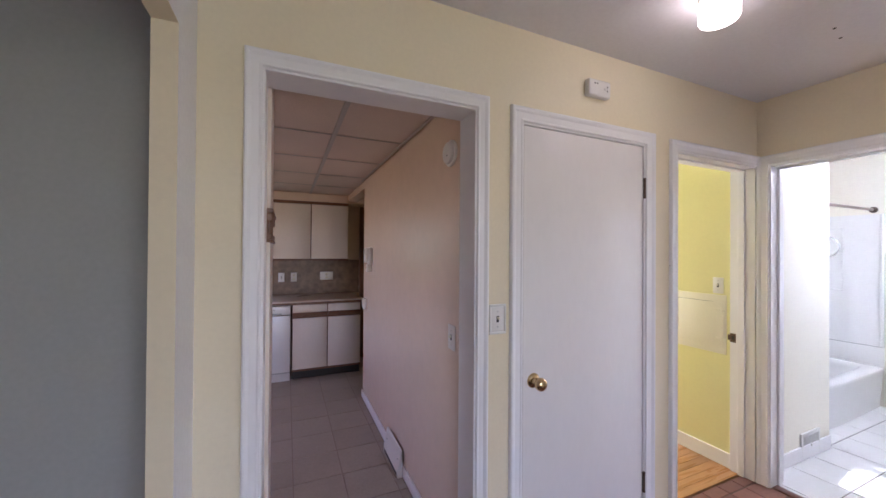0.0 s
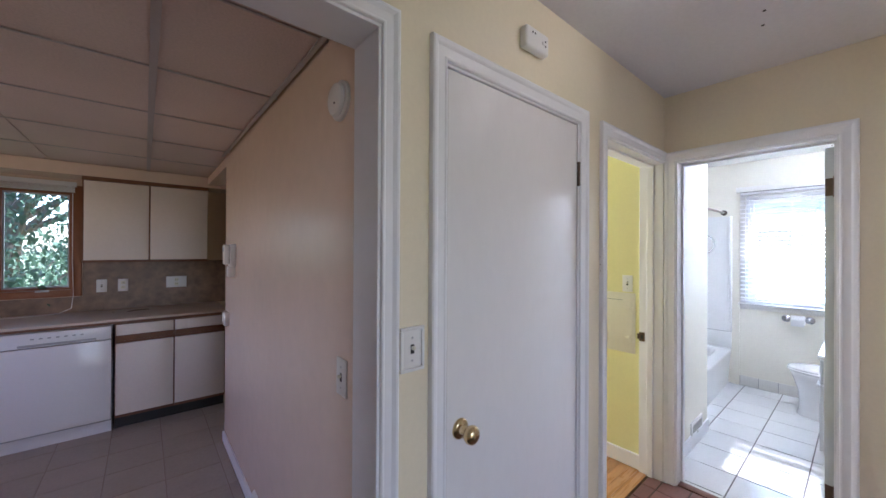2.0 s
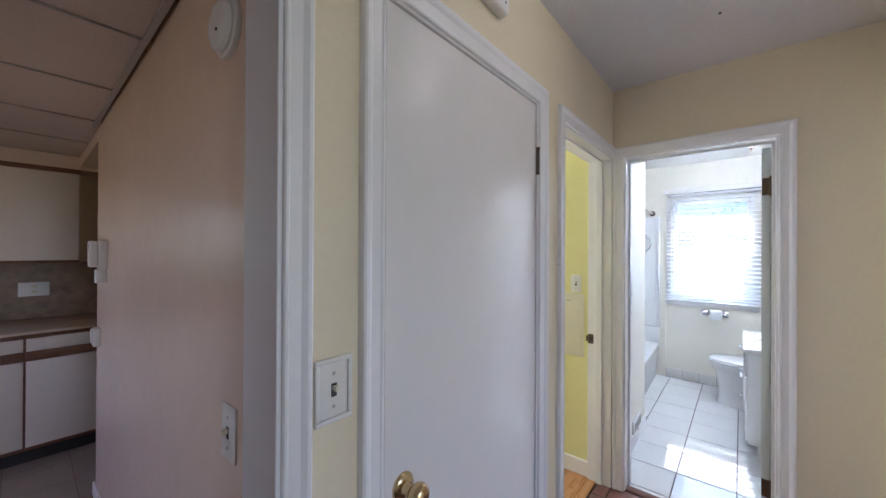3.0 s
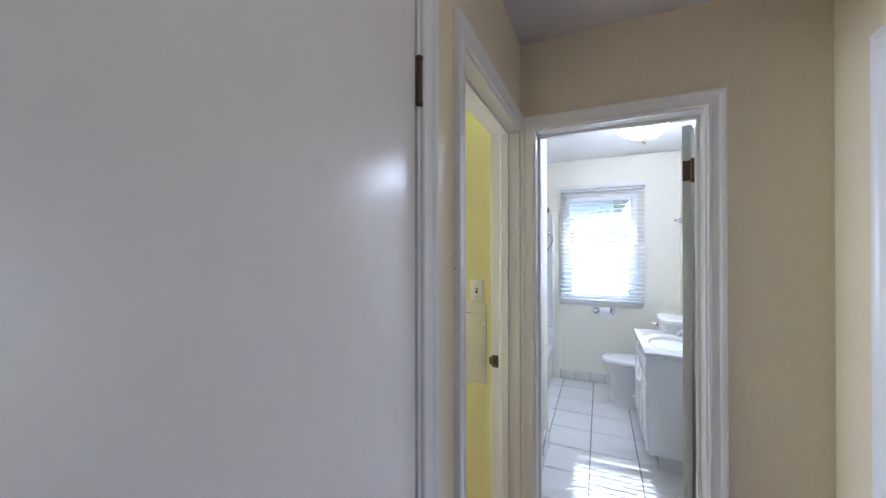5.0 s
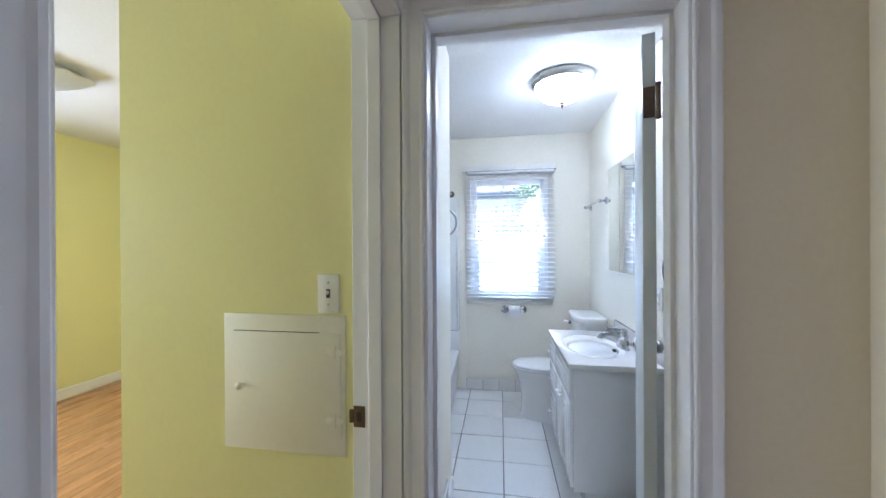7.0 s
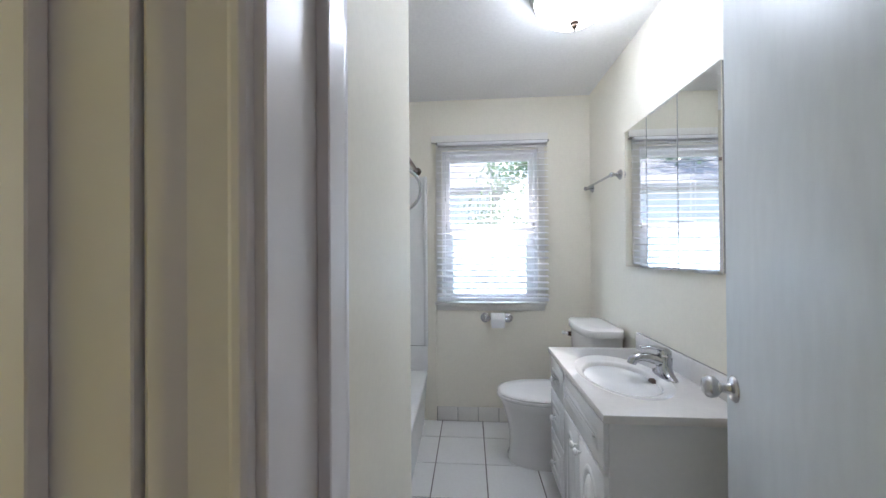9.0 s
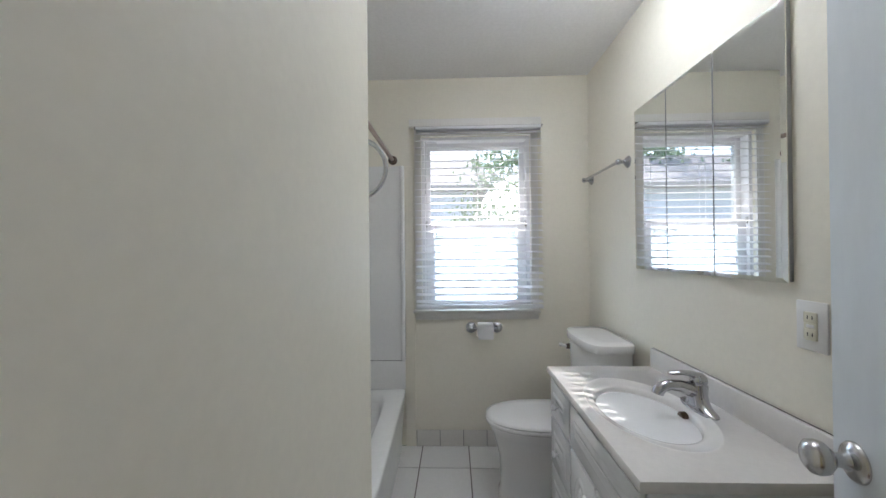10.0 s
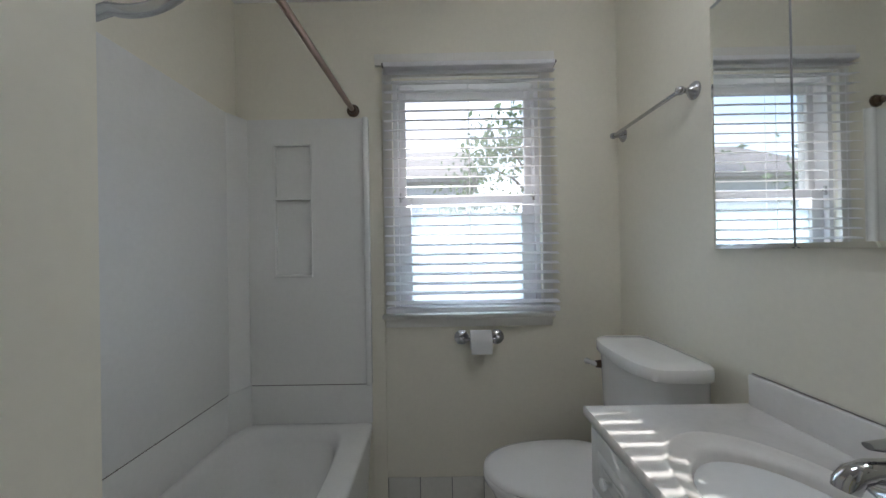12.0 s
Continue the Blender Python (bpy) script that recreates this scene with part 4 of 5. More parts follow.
    part("corner_base", ring_loft([[(xf + 0.004, 2.047, z), (xf - 0.11, 2.094, z), (xf - 0.11, 2.105, z), (xf + 0.012, 2.105, z)] for z in (zr + 0.001, zj)]), "acrylic", s)
    part("back_panel", box(3.893, 2.089, zj + 0.002, xf - 0.10, 2.115, zt, 0.004), "acrylic", s)
    part("back_base", box(3.868, 2.095, zr + 0.001, xf + 0.004, 2.115, zj, 0.003), "acrylic", s)
    part("joint_line", box(xf + 0.001, 1.475, zj - 0.001, xf + 0.012, 2.045, zj + 0.0026), "grout", s, "thin dark joint between base and panel")
    part("joint_line", box(3.894, 2.091, zj - 0.001, xf - 0.11, 2.100, zj + 0.0026), "grout", s, "thin dark joint between base and panel")
    part("head_panel", box(3.868, 1.460, zj + 0.002, 3.893, 2.089, zt, 0.004), "acrylic", s)
    part("head_base", box(3.868, 1.462, zr + 0.001, 3.886, 2.089, zj, 0.003), "acrylic", s)


tub()


def shower_rod():
    r = thing("shower_rod", (4.6, 1.52, 1.93), "dull bronze metal shower curtain rod", "shower rod")
    part("tube", tube([(3.873, 1.535, 1.905), (BX - 0.004, 1.535, 1.905)], 0.0125, 16), "rod", r)
    for x, axis in ((BX, "-x"), (3.868, "x")):
        part("flange", lathe([(0.030, 0.0), (0.030, 0.008), (0.021, 0.012), (0.019, 0.030), (0.0135, 0.032)], (x, 1.535, 1.905), axis, 24), "bronze", r)


shower_rod()


def shower_set():
    s = thing("hand_shower", (3.893, 1.78, 1.9), "chrome shower arm with a looped metal hose", "shower")
    part("arm", tube([(3.893, 1.78, 1.98), (3.915, 1.775, 1.985), (3.945, 1.77, 1.95)], 0.010, 12), "chrome", s)
    part("escutcheon", lathe([(0.03, 0), (0.028, 0.006), (0.012, 0.012)], (3.893, 1.78, 1.98), "x", 24), "chrome", s)
    pts = [(3.945, 1.74, 1.82), (3.95, 1.62, 1.62), (3.955, 1.50, 1.63)]
    for i in range(31):
        a = radians(105 - 210 * i / 30)
        pts.append((3.955, 1.392 - 0.078 * math.cos(a), 1.525 + 0.080 * math.sin(a)))
    pts += [(3.955, 1.50, 1.42), (3.93, 1.64, 1.38), (3.90, 1.75, 1.32)]
    part("hose", tube(pts, 0.0062, 12), "clear_plastic", s, "silver flexible hose")
    part("head", lathe([(0.012, 0), (0.02, 0.03), (0.042, 0.06), (0.045, 0.075), (0.03, 0.08)], (3.965, 1.765, 1.94), "-z", 24), "chrome", s)


shower_set()


def towel_bar():
    b = thing("towel_bar", (5.06, BR, 1.740), "chrome towel bar with round stepped brackets", "towel bar")
    for x in (4.825, 5.300):
        part("bracket", lathe([(0.030, 0), (0.030, 0.004), (0.024, 0.008), (0.022, 0.013), (0.012, 0.018), (0.009, 0.030), (0.010, 0.038), (0.014, 0.044), (0.015, 0.054), (0.010, 0.062), (0.001, 0.064)], (x, BR, 1.740), "y", 28), "chrome", b, smooth=50)
    part("bar", tube([(4.825, BR + 0.050, 1.740), (5.300, BR + 0.050, 1.740)], 0.0075, 14), "chrome", b)


towel_bar()


def paper_holder():
    y0, z = 0.937, 0.786
    h = thing("toilet_paper_holder", (BX, y0, z), "chrome toilet paper holder with round brackets", "paper holder")
    for dy in (-0.085, 0.085):
        part("bracket", lathe([(0.036, 0), (0.036, 0.004), (0.030, 0.008), (0.024, 0.014), (0.013, 0.018), (0.010, 0.034), (0.013, 0.042), (0.016, 0.052), (0.010, 0.060), (0.001, 0.061)], (BX, y0 + dy, z), "-x", 28), "chrome", h, smooth=50)
    part("roller", tube([(BX - 0.05, y0 - 0.085, z), (BX - 0.05, y0 + 0.085, z)], 0.008, 12), "chrome", h)
    r = thing("toilet_paper_roll", (BX - 0.05, y0 - 0.012, z), "thin white toilet paper roll on a chrome holder", "toilet paper")
    bm = lathe([(0.012, -0.05), (0.045, -0.05), (0.046, -0.048), (0.046, 0.048), (0.045, 0.05), (0.012, 0.05)], (BX - 0.052, y0 - 0.004, z - 0.002), "y", 32)
    part("roll", bm, "paper", r)
    part("loose_sheet", box(BX - 0.0992, y0 - 0.052, z - 0.058, BX - 0.0982, y0 + 0.044, z - 0.002), "paper", r)


paper_holder()


def mirror_cabinet():
    x0, x1, z0, z1, y = 3.950, 4.735, 1.203, 1.958, 0.258
    c = thing("mirror_cabinet", (4.3, BR, z0), "wide bathroom medicine cabinet with three silver mirror doors", "mirror cabinet")
    # dark grey backing puts shade into the gaps between the doors
    part("body", box(x0 + 0.004, BR, z0 + 0.004, x1 - 0.004, y - 0.006, z1 - 0.004), "grey_plastic", c, "cabinet box toned dark grey for the shaded door gaps")
    cuts = (x0, 4.212, 4.474, x1)
    for a, b in zip(cuts, cuts[1:]):
        a, b, m = a + 0.0032, b - 0.0032, 0.013
        l, r = (m if a < 3.96 else 0.0), (m if b > 4.72 else 0.0)
        rings = [[(a, y - 0.006, z0), (b, y - 0.006, z0), (b, y - 0.006, z1), (a, y - 0.006, z1)],
                 [(a, y - 0.003, z0), (b, y - 0.003, z0), (b, y - 0.003, z1), (a, y - 0.003, z1)],
                 [(a + l, y, z0 + m), (b - r, y, z0 + m), (b - r, y, z1 - m), (a + l, y, z1 - m)]]
        part("mirror_door", ring_loft(rings), "mirror", c, smooth=None)


mirror_cabinet()


def dome_light(at, radius, label, on=False):
    d = thing("ceiling_light", at, label, "ceiling light", local=True)
    part("pan", lathe([(radius, 0), (radius * 1.02, -0.010), (radius * 0.98, -0.030), (radius * 0.90, -0.042), (radius * 0.88, -0.040)], (0, 0, 0), "z", 48), "steel", d, "brushed nickel pan", smooth=50)
    bowl = [(radius * 0.89 * math.cos(a), -0.038 - 0.105 * math.sin(a)) for a in [k * math.pi / 2 / 12 for k in range(12)]] + [(0.006, -0.143)]
    part("glass_bowl", lathe(bowl, (0, 0, 0), "z", 48), "lit_bowl" if on else "lamp_glass", d, "frosted white glass bowl", smooth=60)
    part("finial", lathe([(0.012, -0.138), (0.020, -0.146), (0.020, -0.151), (0.011, -0.156), (0.014, -0.163), (0.011, -0.170), (0.004, -0.176), (0.006, -0.181), (0.001, -0.186)], (0, 0, 0), "z", 20), "bronze", d, "dark turned finial", smooth=50)
    return d


# real fixture, but its glow is added as bathroom fill
dome_light((4.252, 0.665, H), 0.190, "brushed nickel ceiling light with a frosted glass bowl, glow added", True)


def register(at, axis, sign, w, h, label):
    """A wall grille with slanted louvres; local: the wall is y = 0 and the room on the -y side."""
    rz = {("y", -1): 0, ("y", 1): 180, ("x", -1): -90, ("x", 1): 90}[axis, sign]
    r = thing("wall_register", at, label, "air register", rz=rz, local=True)
    bm = bmesh.new()
    for b in ((-w / 2, -0.012, 0, -w / 2 + 0.022, 0, h), (w / 2 - 0.022, -0.012, 0, w / 2, 0, h), (-w / 2 + 0.022, -0.012, 0, w / 2 - 0.022, 0, 0.025), (-w / 2 + 0.022, -0.012, h - 0.025, w / 2 - 0.022, 0, h)):
        box(*b, bevel=0.002, bm=bm)
    part("frame", bm, "plastic", r)
    # near-black sheet stands in for the shade inside the grille
    part("backing", box(-w / 2 + 0.01, -0.003, 0.01, w / 2 - 0.01, -0.001, h - 0.01), "dark_slot", r, "dark sheet for the shade behind the louvres")
    n = 12
    for i in range(n):
        x = -w / 2 + 0.03 + (w - 0.06) * i / (n - 1)
        part("louvre", box(x - 0.002, -0.010, 0.026, x + 0.002, -0.003, h - 0.026), "plastic", r)
    part("damper_lever", box(-0.006, -0.018, h * 0.45, 0.006, -0.010, h * 0.55, 0.001), "plastic", r)
    return r


register((3.56, 1.340, 0.003), "y", -1, 0.27, 0.187, "white metal air register low on the bathroom wall")


def slab_door(name, at, rz, width, height, thick, material, label, knob_side, knob_x, knob_mat, hinge_z, hinge_mat, both=True, knob_z=0.905):
    """A flush door. Its own frame: x along the door from the hinge, y through it, z up."""
    d = thing(name, at, label, "door", rz=rz, local=True)
    part("leaf", box(0.003, 0, 0.012, width, thick, height, 0.002), material, d)
    sides = [("-y", 0.0), ("y", thick)] if both else [("-y", 0.0)]
    for ax, y in sides:
        k = part("door_knob", lathe([(0.033, 0), (0.033, 0.003), (0.029, 0.008), (0.015, 0.012), (0.012, 0.020), (0.012, 0.030), (0.018, 0.034), (0.026, 0.042), (0.029, 0.052), (0.027, 0.062), (0.018, 0.069), (0.001, 0.071)], (knob_x, y, knob_z), ax, 32), knob_mat, d, smooth=50)
    part("latch_plate", box(width - 0.0005, thick / 2 - 0.012, 0.875, width + 0.0012, thick / 2 + 0.012, 0.932), "brass", d)
    for z in hinge_z:
        hg = lathe([(0.0065, -0.046), (0.0065, 0.046)], (-0.004, -0.006 if knob_side < 0 else thick + 0.006, z), "z", 12)
        lathe([(0.004, -0.054), (0.008, -0.051), (0.008, -0.046), (0.0065, -0.046)], (-0.004, -0.006 if knob_side < 0 else thick + 0.006, z), "z", 12, bm=hg)
        lathe([(0.0065, 0.046), (0.008, 0.046), (0.008, 0.051), (0.004, 0.054)], (-0.004, -0.006 if knob_side < 0 else thick + 0.006, z), "z", 12, bm=hg)
        h = part("hinge", hg, hinge_mat, d, "dark bronze hinge")
        part("hinge_leaf", box(-0.0012, 0.002, z - 0.045, 0.0035, thick - 0.003, z + 0.045), hinge_mat, h)
    return d


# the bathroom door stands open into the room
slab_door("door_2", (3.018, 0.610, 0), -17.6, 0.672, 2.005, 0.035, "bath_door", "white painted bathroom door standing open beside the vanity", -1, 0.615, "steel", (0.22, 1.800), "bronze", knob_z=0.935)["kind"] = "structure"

# base tiles under the window
bm = bmesh.new()
base = solo("baseboard_tiled", box(BX - 0.008, BR, 0.0, BX - 0.001, 1.392, 0.104), "grout", "cream tile base along the window wall", "baseboard", kind="structure", smooth=None)
for k in range(8):
    a, b = 1.389 - 0.155 * k, 1.389 - 0.155 * k - 0.152
    part("tile", box(BX - 0.013, max(b, BR + 0.002), 0.003, BX - 0.007, a, 0.109, 0.0015), "base_tile", base)


def towel_ring():
    r = thing("towel_ring", (3.70, BR, 1.35), "chrome towel ring on the wall behind the open door", "towel ring")
    part("bracket", lathe([(0.026, 0), (0.026, 0.005), (0.018, 0.010), (0.010, 0.016), (0.010, 0.034), (0.014, 0.042), (0.001, 0.050)], (3.70, BR, 1.35), "y", 24), "chrome", r)
    part("ring", tube([(3.70 + 0.08 * math.cos(a), BR + 0.036, 1.262 + 0.08 * math.sin(a)) for a in [2 * math.pi * k / 36 + math.pi / 2 for k in range(37)]], 0.0045, 8), "chrome", r)


towel_ring()


# ---- hall ----
# closet door, shut: hinges on its far side, so its own x runs back towards the kitchen
cd = slab_door("door_1", (CD[1] - 0.002, NY0 + 0.038, 0), 180, CD[1] - CD[0] - 0.006, CD[2] - 0.004, 0.035, "door", "glossy white flush closet door, shut", 1, CD[1] - 1.097, "brass", (0.27, 1.808), "bronze", knob_z=0.897)
cd["kind"] = "structure"
outlet_plate((0.902, NY0, 1.185), "y", -1, "toggle", "white toggle light switch with a raised rim on the hall wall", 0.062, 0.106, rim=True)
outlet_plate((2.874, 1.560, 1.242), "x", -1, "toggle", "white toggle light switch on the lemon wall", 0.068, 0.114)


def alarm():
    a = thing("carbon_monoxide_alarm", (1.452, NY0, 2.255), "white plastic wall alarm above the closet door", "alarm", local=True)
    part("case", box(-0.070, -0.036, -0.040, 0.070, 0, 0.040, 0.010, segments=3), "plastic", a)
    part("test_button", lathe([(0.008, 0.036), (0.007, 0.039)], (0.03, 0, 0.0), "-y", 16), "plastic", a)
    for x, z in ((-0.02, 0.018), (-0.035, 0.018), (0.045, 0.01), (0.045, -0.008)):
        part("vent_hole", lathe([(0.004, 0.0355), (0.004, 0.0368)], (x, 0, z), "-y", 10), "dark_slot", a)
    return a


alarm()


def hall_light():
    l = thing("ceiling_light", (1.56, 0.85, H), "lit flush ceiling light with a fluted clear glass shade", "ceiling light", local=True)
    part("pan", lathe([(0.062, 0), (0.064, -0.008), (0.05, -0.018), (0.04, -0.020)], (0, 0, 0), "z", 40), "steel", l)
    part("shade", lathe([(0.040, -0.018), (0.060, -0.022), (0.063, -0.030), (0.063, -0.098), (0.058, -0.108), (0.042, -0.114), (0.015, -0.116), (0.002, -0.116)], (0, 0, 0), "z", 144, flutes=36, depth=0.025), "lit_glass", l, "glowing fluted glass shade", smooth=60)


hall_light()
for i, (x, y) in enumerate(((2.246, 0.772), (2.366, 0.793))):
    solo("ceiling_screw_hole", lathe([(0.006, 0), (0.006, -0.002), (0.003, -0.0025)], (x, y, H), "z", 10), "dark_slot", "small dark screw hole in the hall ceiling", "screw hole", "screw holes in the ceiling")


def strike():
    s = thing("strike_plate", (YD[1], 1.462, 0.898), "dark worn metal strike plate on the door jamb", "strike plate")
    part("plate", box(YD[1] - 0.0025, 1.440, 0.868, YD[1], 1.474, 0.928, 0.001), "bronze", s)
    part("latch_hole", box(YD[1] - 0.0034, 1.450, 0.885, YD[1] - 0.0025, 1.464, 0.911), "dark_slot", s)
    part("lip", box(YD[1] - 0.004, 1.474, 0.880, YD[1] + 0.004, 1.486, 0.916, 0.001), "bronze", s)


strike()


def access_panel():
    x = 2.874
    y0, y1, z0, z1 = 1.508, 1.903, 0.766, 1.177
    p = thing("access_panel", (x, (y0 + y1) / 2, z0), "white painted access panel with a small knob and painted hinges", "access panel")
    part("frame", box(x - 0.007, y0, z0, x, y1, z1, 0.0015), "panel", p)
    d = part("door", box(x - 0.012, y0 + 0.012, z0 + 0.055, x - 0.006, y1 - 0.035, z1 - 0.052, 0.001), "panel", p)
    part("knob", lathe([(0.005, 0), (0.005, 0.010), (0.012, 0.016), (0.012, 0.022), (0.006, 0.026), (0.001, 0.0265)], (x - 0.012, y1 - 0.068, 0.964), "-x", 16), "panel", d)
    # near-black strips stand in for the shaded gap
    bm = box(x - 0.0066, y1 - 0.036, z0 + 0.055, x - 0.0078, y1 - 0.0335, z1 - 0.052)
    box(x - 0.0066, y0 + 0.08, z1 - 0.0525, x - 0.0078, y1 - 0.035, z1 - 0.0500, bm=bm)
    part("gap", bm, "dark_slot", p, "dark strip for the shaded gap along the panel door")
    for z in (0.872, 1.072):
        bm = tube([(x - 0.013, y0 + 0.030, z - 0.02), (x - 0.013, y0 + 0.030, z + 0.02)], 0.003, 8)
        for s in (-1, 1):
            box(x - 0.0145, y0 + 0.030 + s * 0.004, z - 0.010, x - 0.012, y0 + 0.030 + s * 0.024, z + 0.010, 0.001, bm=bm)
            box(x - 0.0145, y0 + 0.030 + s * 0.022, z - 0.005, x - 0.012, y0 + 0.030 + s * 0.032, z + 0.005, 0.001, bm=bm)
        part("hinge", bm, "panel", p)


access_panel()


def square_light(at, half, label):
    """A square glass shade with a waved rim under a flat pan."""
    d = thing("ceiling_light", at, label, "ceiling light", local=True)

    def ring(k, z, wave):
        pts = []
        for i in range(96):
            a = 2 * math.pi * i / 96
            c, s = math.cos(a), math.sin(a)
            r = half * k / (abs(c) ** 5 + abs(s) ** 5) ** 0.2
            pts.append((r * c, r * s, z + wave * math.cos(12 * a)))
        return pts
    part("pan", ring_loft([ring(0.72, 0.0, 0), ring(0.72, -0.02, 0)]), "steel", d)
    part("glass_shade", ring_loft([ring(1.0, -0.040, 0.007), ring(0.98, -0.046, 0.006), ring(0.80, -0.072, 0.002), ring(0.45, -0.098, 0), ring(0.06, -0.108, 0)]), "lamp_glass", d, "waved frosted glass shade", smooth=60)
    part("finial", lathe([(0.004, -0.104), (0.016, -0.110), (0.017, -0.118), (0.009, -0.126), (0.001, -0.130)], (0, 0, 0), "z", 16), "bronze", d, "dark finial")


square_light((3.56, 3.70, H), 0.19, "square waved glass ceiling light in the yellow bedroom")

# chips along the outer edge of the bedroom door casing
for z, h in ((1.368, 0.003), (1.396, 0.006), (1.433, 0.004)):
    solo("paint_chip", box(YD[0] - R - 0.0652, NY0 - 0.0075, z, YD[0] - R - 0.0643, NY0 - 0.0055, z + h), "bronze", "dark chip in the white casing paint", "paint chip", "paint chips on the casing")


# ---- kitchen ----
KF, KB = 4.38, 5.03


def laminate_front(name, x0, x1, z0, z1, y, parent):
    return part(name, box(x0, y - 0.019, z0, x1, y, z1, 0.0015), "laminate", parent)


def base_cabinet(x0, x1, doors, label, drawers=True):
    c = thing("base_cabinet", ((x0 + x1) / 2, 4.7, 0), label, "base cabinet", "base cabinets")
    part("body", box(x0, KF, 0.10, x1, KB, 0.858), "walnut", c, "dark brown wooden carcass")
    part("toe_board", box(x0, KF + 0.06, 0, x1, KF + 0.075, 0.10), "dark_slot", c)
    w = (x1 - x0) / doors
    for i in range(doors):
        a, b = x0 + i * w + 0.006, x0 + (i + 1) * w - 0.006
        laminate_front("drawer_front", a, b, 0.765, 0.850, KF, c)
        part("drawer_pull", box(a, KF - 0.028, 0.722, b, KF, 0.764, 0.004), "walnut", c, "brown wooden finger pull")
        part("pull_recess", box(a, KF - 0.004, 0.700, b, KF, 0.721), "walnut", c)
        laminate_front("door", a, b, 0.128, 0.698, KF, c)
        part("bottom_rail", box(a, KF - 0.021, 0.108, b, KF, 0.127, 0.002), "walnut", c)
    return c


base_cabinet(0.145, 0.905, 2, "cream laminate base cabinet with brown wooden pulls")
base_cabinet(-1.30, -0.475, 2, "cream laminate sink cabinet with brown wooden pulls")
base_cabinet(-2.10, -1.306, 2, "cream laminate base cabinet with brown wooden pulls")


def dishwasher():
    x0, x1 = -0.468, 0.130
    d = thing("dishwasher", (-0.17, 4.7, 0), "white built-in dishwasher under the counter", "dishwasher")
    part("body", box(x0, KF + 0.02, 0.09, x1, KB, 0.855), "grey_plastic", d)
    part("door", box(x0 + 0.003, KF - 0.035, 0.115, x1 - 0.003, KF + 0.02, 0.742, 0.006), "appliance", d)
    cp = part("control_panel", box(x0 + 0.003, KF - 0.038, 0.748, x1 - 0.003, KF + 0.02, 0.852, 0.008), "appliance", d)
    part("handle_recess", box(x0 + 0.11, KF - 0.0405, 0.757, x1 - 0.09, KF - 0.037, 0.772, 0.001), "grey_plastic", cp, "grey grip slot")
    for i in range(7):
        x = x0 + 0.17 + i * 0.042
        part("button", box(x, KF - 0.041, 0.805, x + 0.018, KF - 0.037, 0.815, 0.001), "grey_plastic", cp)
    part("kick_plate", box(x0 + 0.003, KF + 0.03, 0.0, x1 - 0.003, KF + 0.045, 0.108), "appliance", d)


dishwasher()
bm = box(-2.6, KF - 0.025, 0.860, 0.935, KB, 0.898, 0.006)
ct = solo("countertop", bm, "counter", "beige laminate kitchen countertop", "countertop")
part("front_edge", box(-2.6, KF - 0.0285, 0.862, 0.9365, KF - 0.0248, 0.880, 0.001), "walnut", ct, "thin brown wooden edge strip")
bm = box(-0.10, KB - 0.012, 0.898, 1.0, KB, 1.345)
box(-2.6, KB - 0.012, 0.898, -0.10, KB, 1.035, bm=bm)
solo("backsplash", bm, "splash", "mottled brown stone-look backsplash", "backsplash", kind="structure", smooth=None)


def wall_cabinet(x0, x1, label):
    c = thing("wall_cabinet", ((x0 + x1) / 2, 4.86, 1.345), label, "wall cabinet", "wall cabinets")
    part("body", box(x0, 4.722, 1.345, x1 - 0.006, KB - 0.013, 2.072), "walnut", c, "dark brown wooden carcass")
    xm = (x0 + x1) / 2 - 0.005
    for a, b in ((x0 + 0.012, xm - 0.006), (xm + 0.006, x1 - 0.008)):
        laminate_front("door", a, b, 1.366, 2.036, 4.722, c)
    part("top_rail", box(x0, 4.700, 2.040, x1, 4.722, 2.072, 0.002), "walnut", c)
    part("bottom_rail", box(x0, 4.704, 1.345, x1, 4.722, 1.363, 0.002), "walnut", c)
    part("side_panel", box(x1 - 0.006, 4.722, 1.366, x1, KB - 0.013, 2.072), "laminate", c, "cream side panel")


wall_cabinet(-0.080, 0.803, "cream laminate wall cabinet with brown wooden rails")


def tall_cabinet():
    x0, x1, y0, y1 = -0.60, 0.028, NY1 + 0.024, 1.84
    c = thing("tall_cabinet", (-0.3, 1.65, 0), "tall cream pantry cabinet with brown wooden trim", "tall cabinet")
    part("lower_body", box(x0, y0, 0.0, x1, y1, 1.497, 0.002), "laminate", c)
    part("upper_body", box(x0, y0, 1.622, x1, y1, KC - 0.006, 0.002), "laminate", c)
    part("middle_band", box(x0, y0, 1.532, x1 - 0.001, y1 - 0.001, 1.575), "walnut", c, "brown wooden band between the doors")
    for z0, z1, o in ((1.508, 1.532, 0.007), (1.575, 1.606, 0.008), (1.606, 1.622, 0.012), (1.497, 1.508, 0.010)):
        part("trim_rail", box(x0, y0 - 0.012, z0, x1 + o, y1 + o, z1, 0.004), "walnut", c, "brown wooden trim rail")
    for z0, z1 in ((0.0, 1.497), (1.622, KC - 0.006)):
        part("edge_strip", box(x1 - 0.02, y0 - 0.014, z0, x1 + 0.003, y0 + 0.004, z1, 0.002), "laminate", c)
        part("front_door", box(x0 + 0.01, y1, z0 + 0.02, x1 - 0.004, y1 + 0.018, z1 - 0.015, 0.002), "laminate", c)
    part("top_hinge", box(x1 - 0.004, y0 + 0.02, 2.085, x1 + 0.012, y0 + 0.05, 2.115, 0.002), "bronze", c)


tall_cabinet()


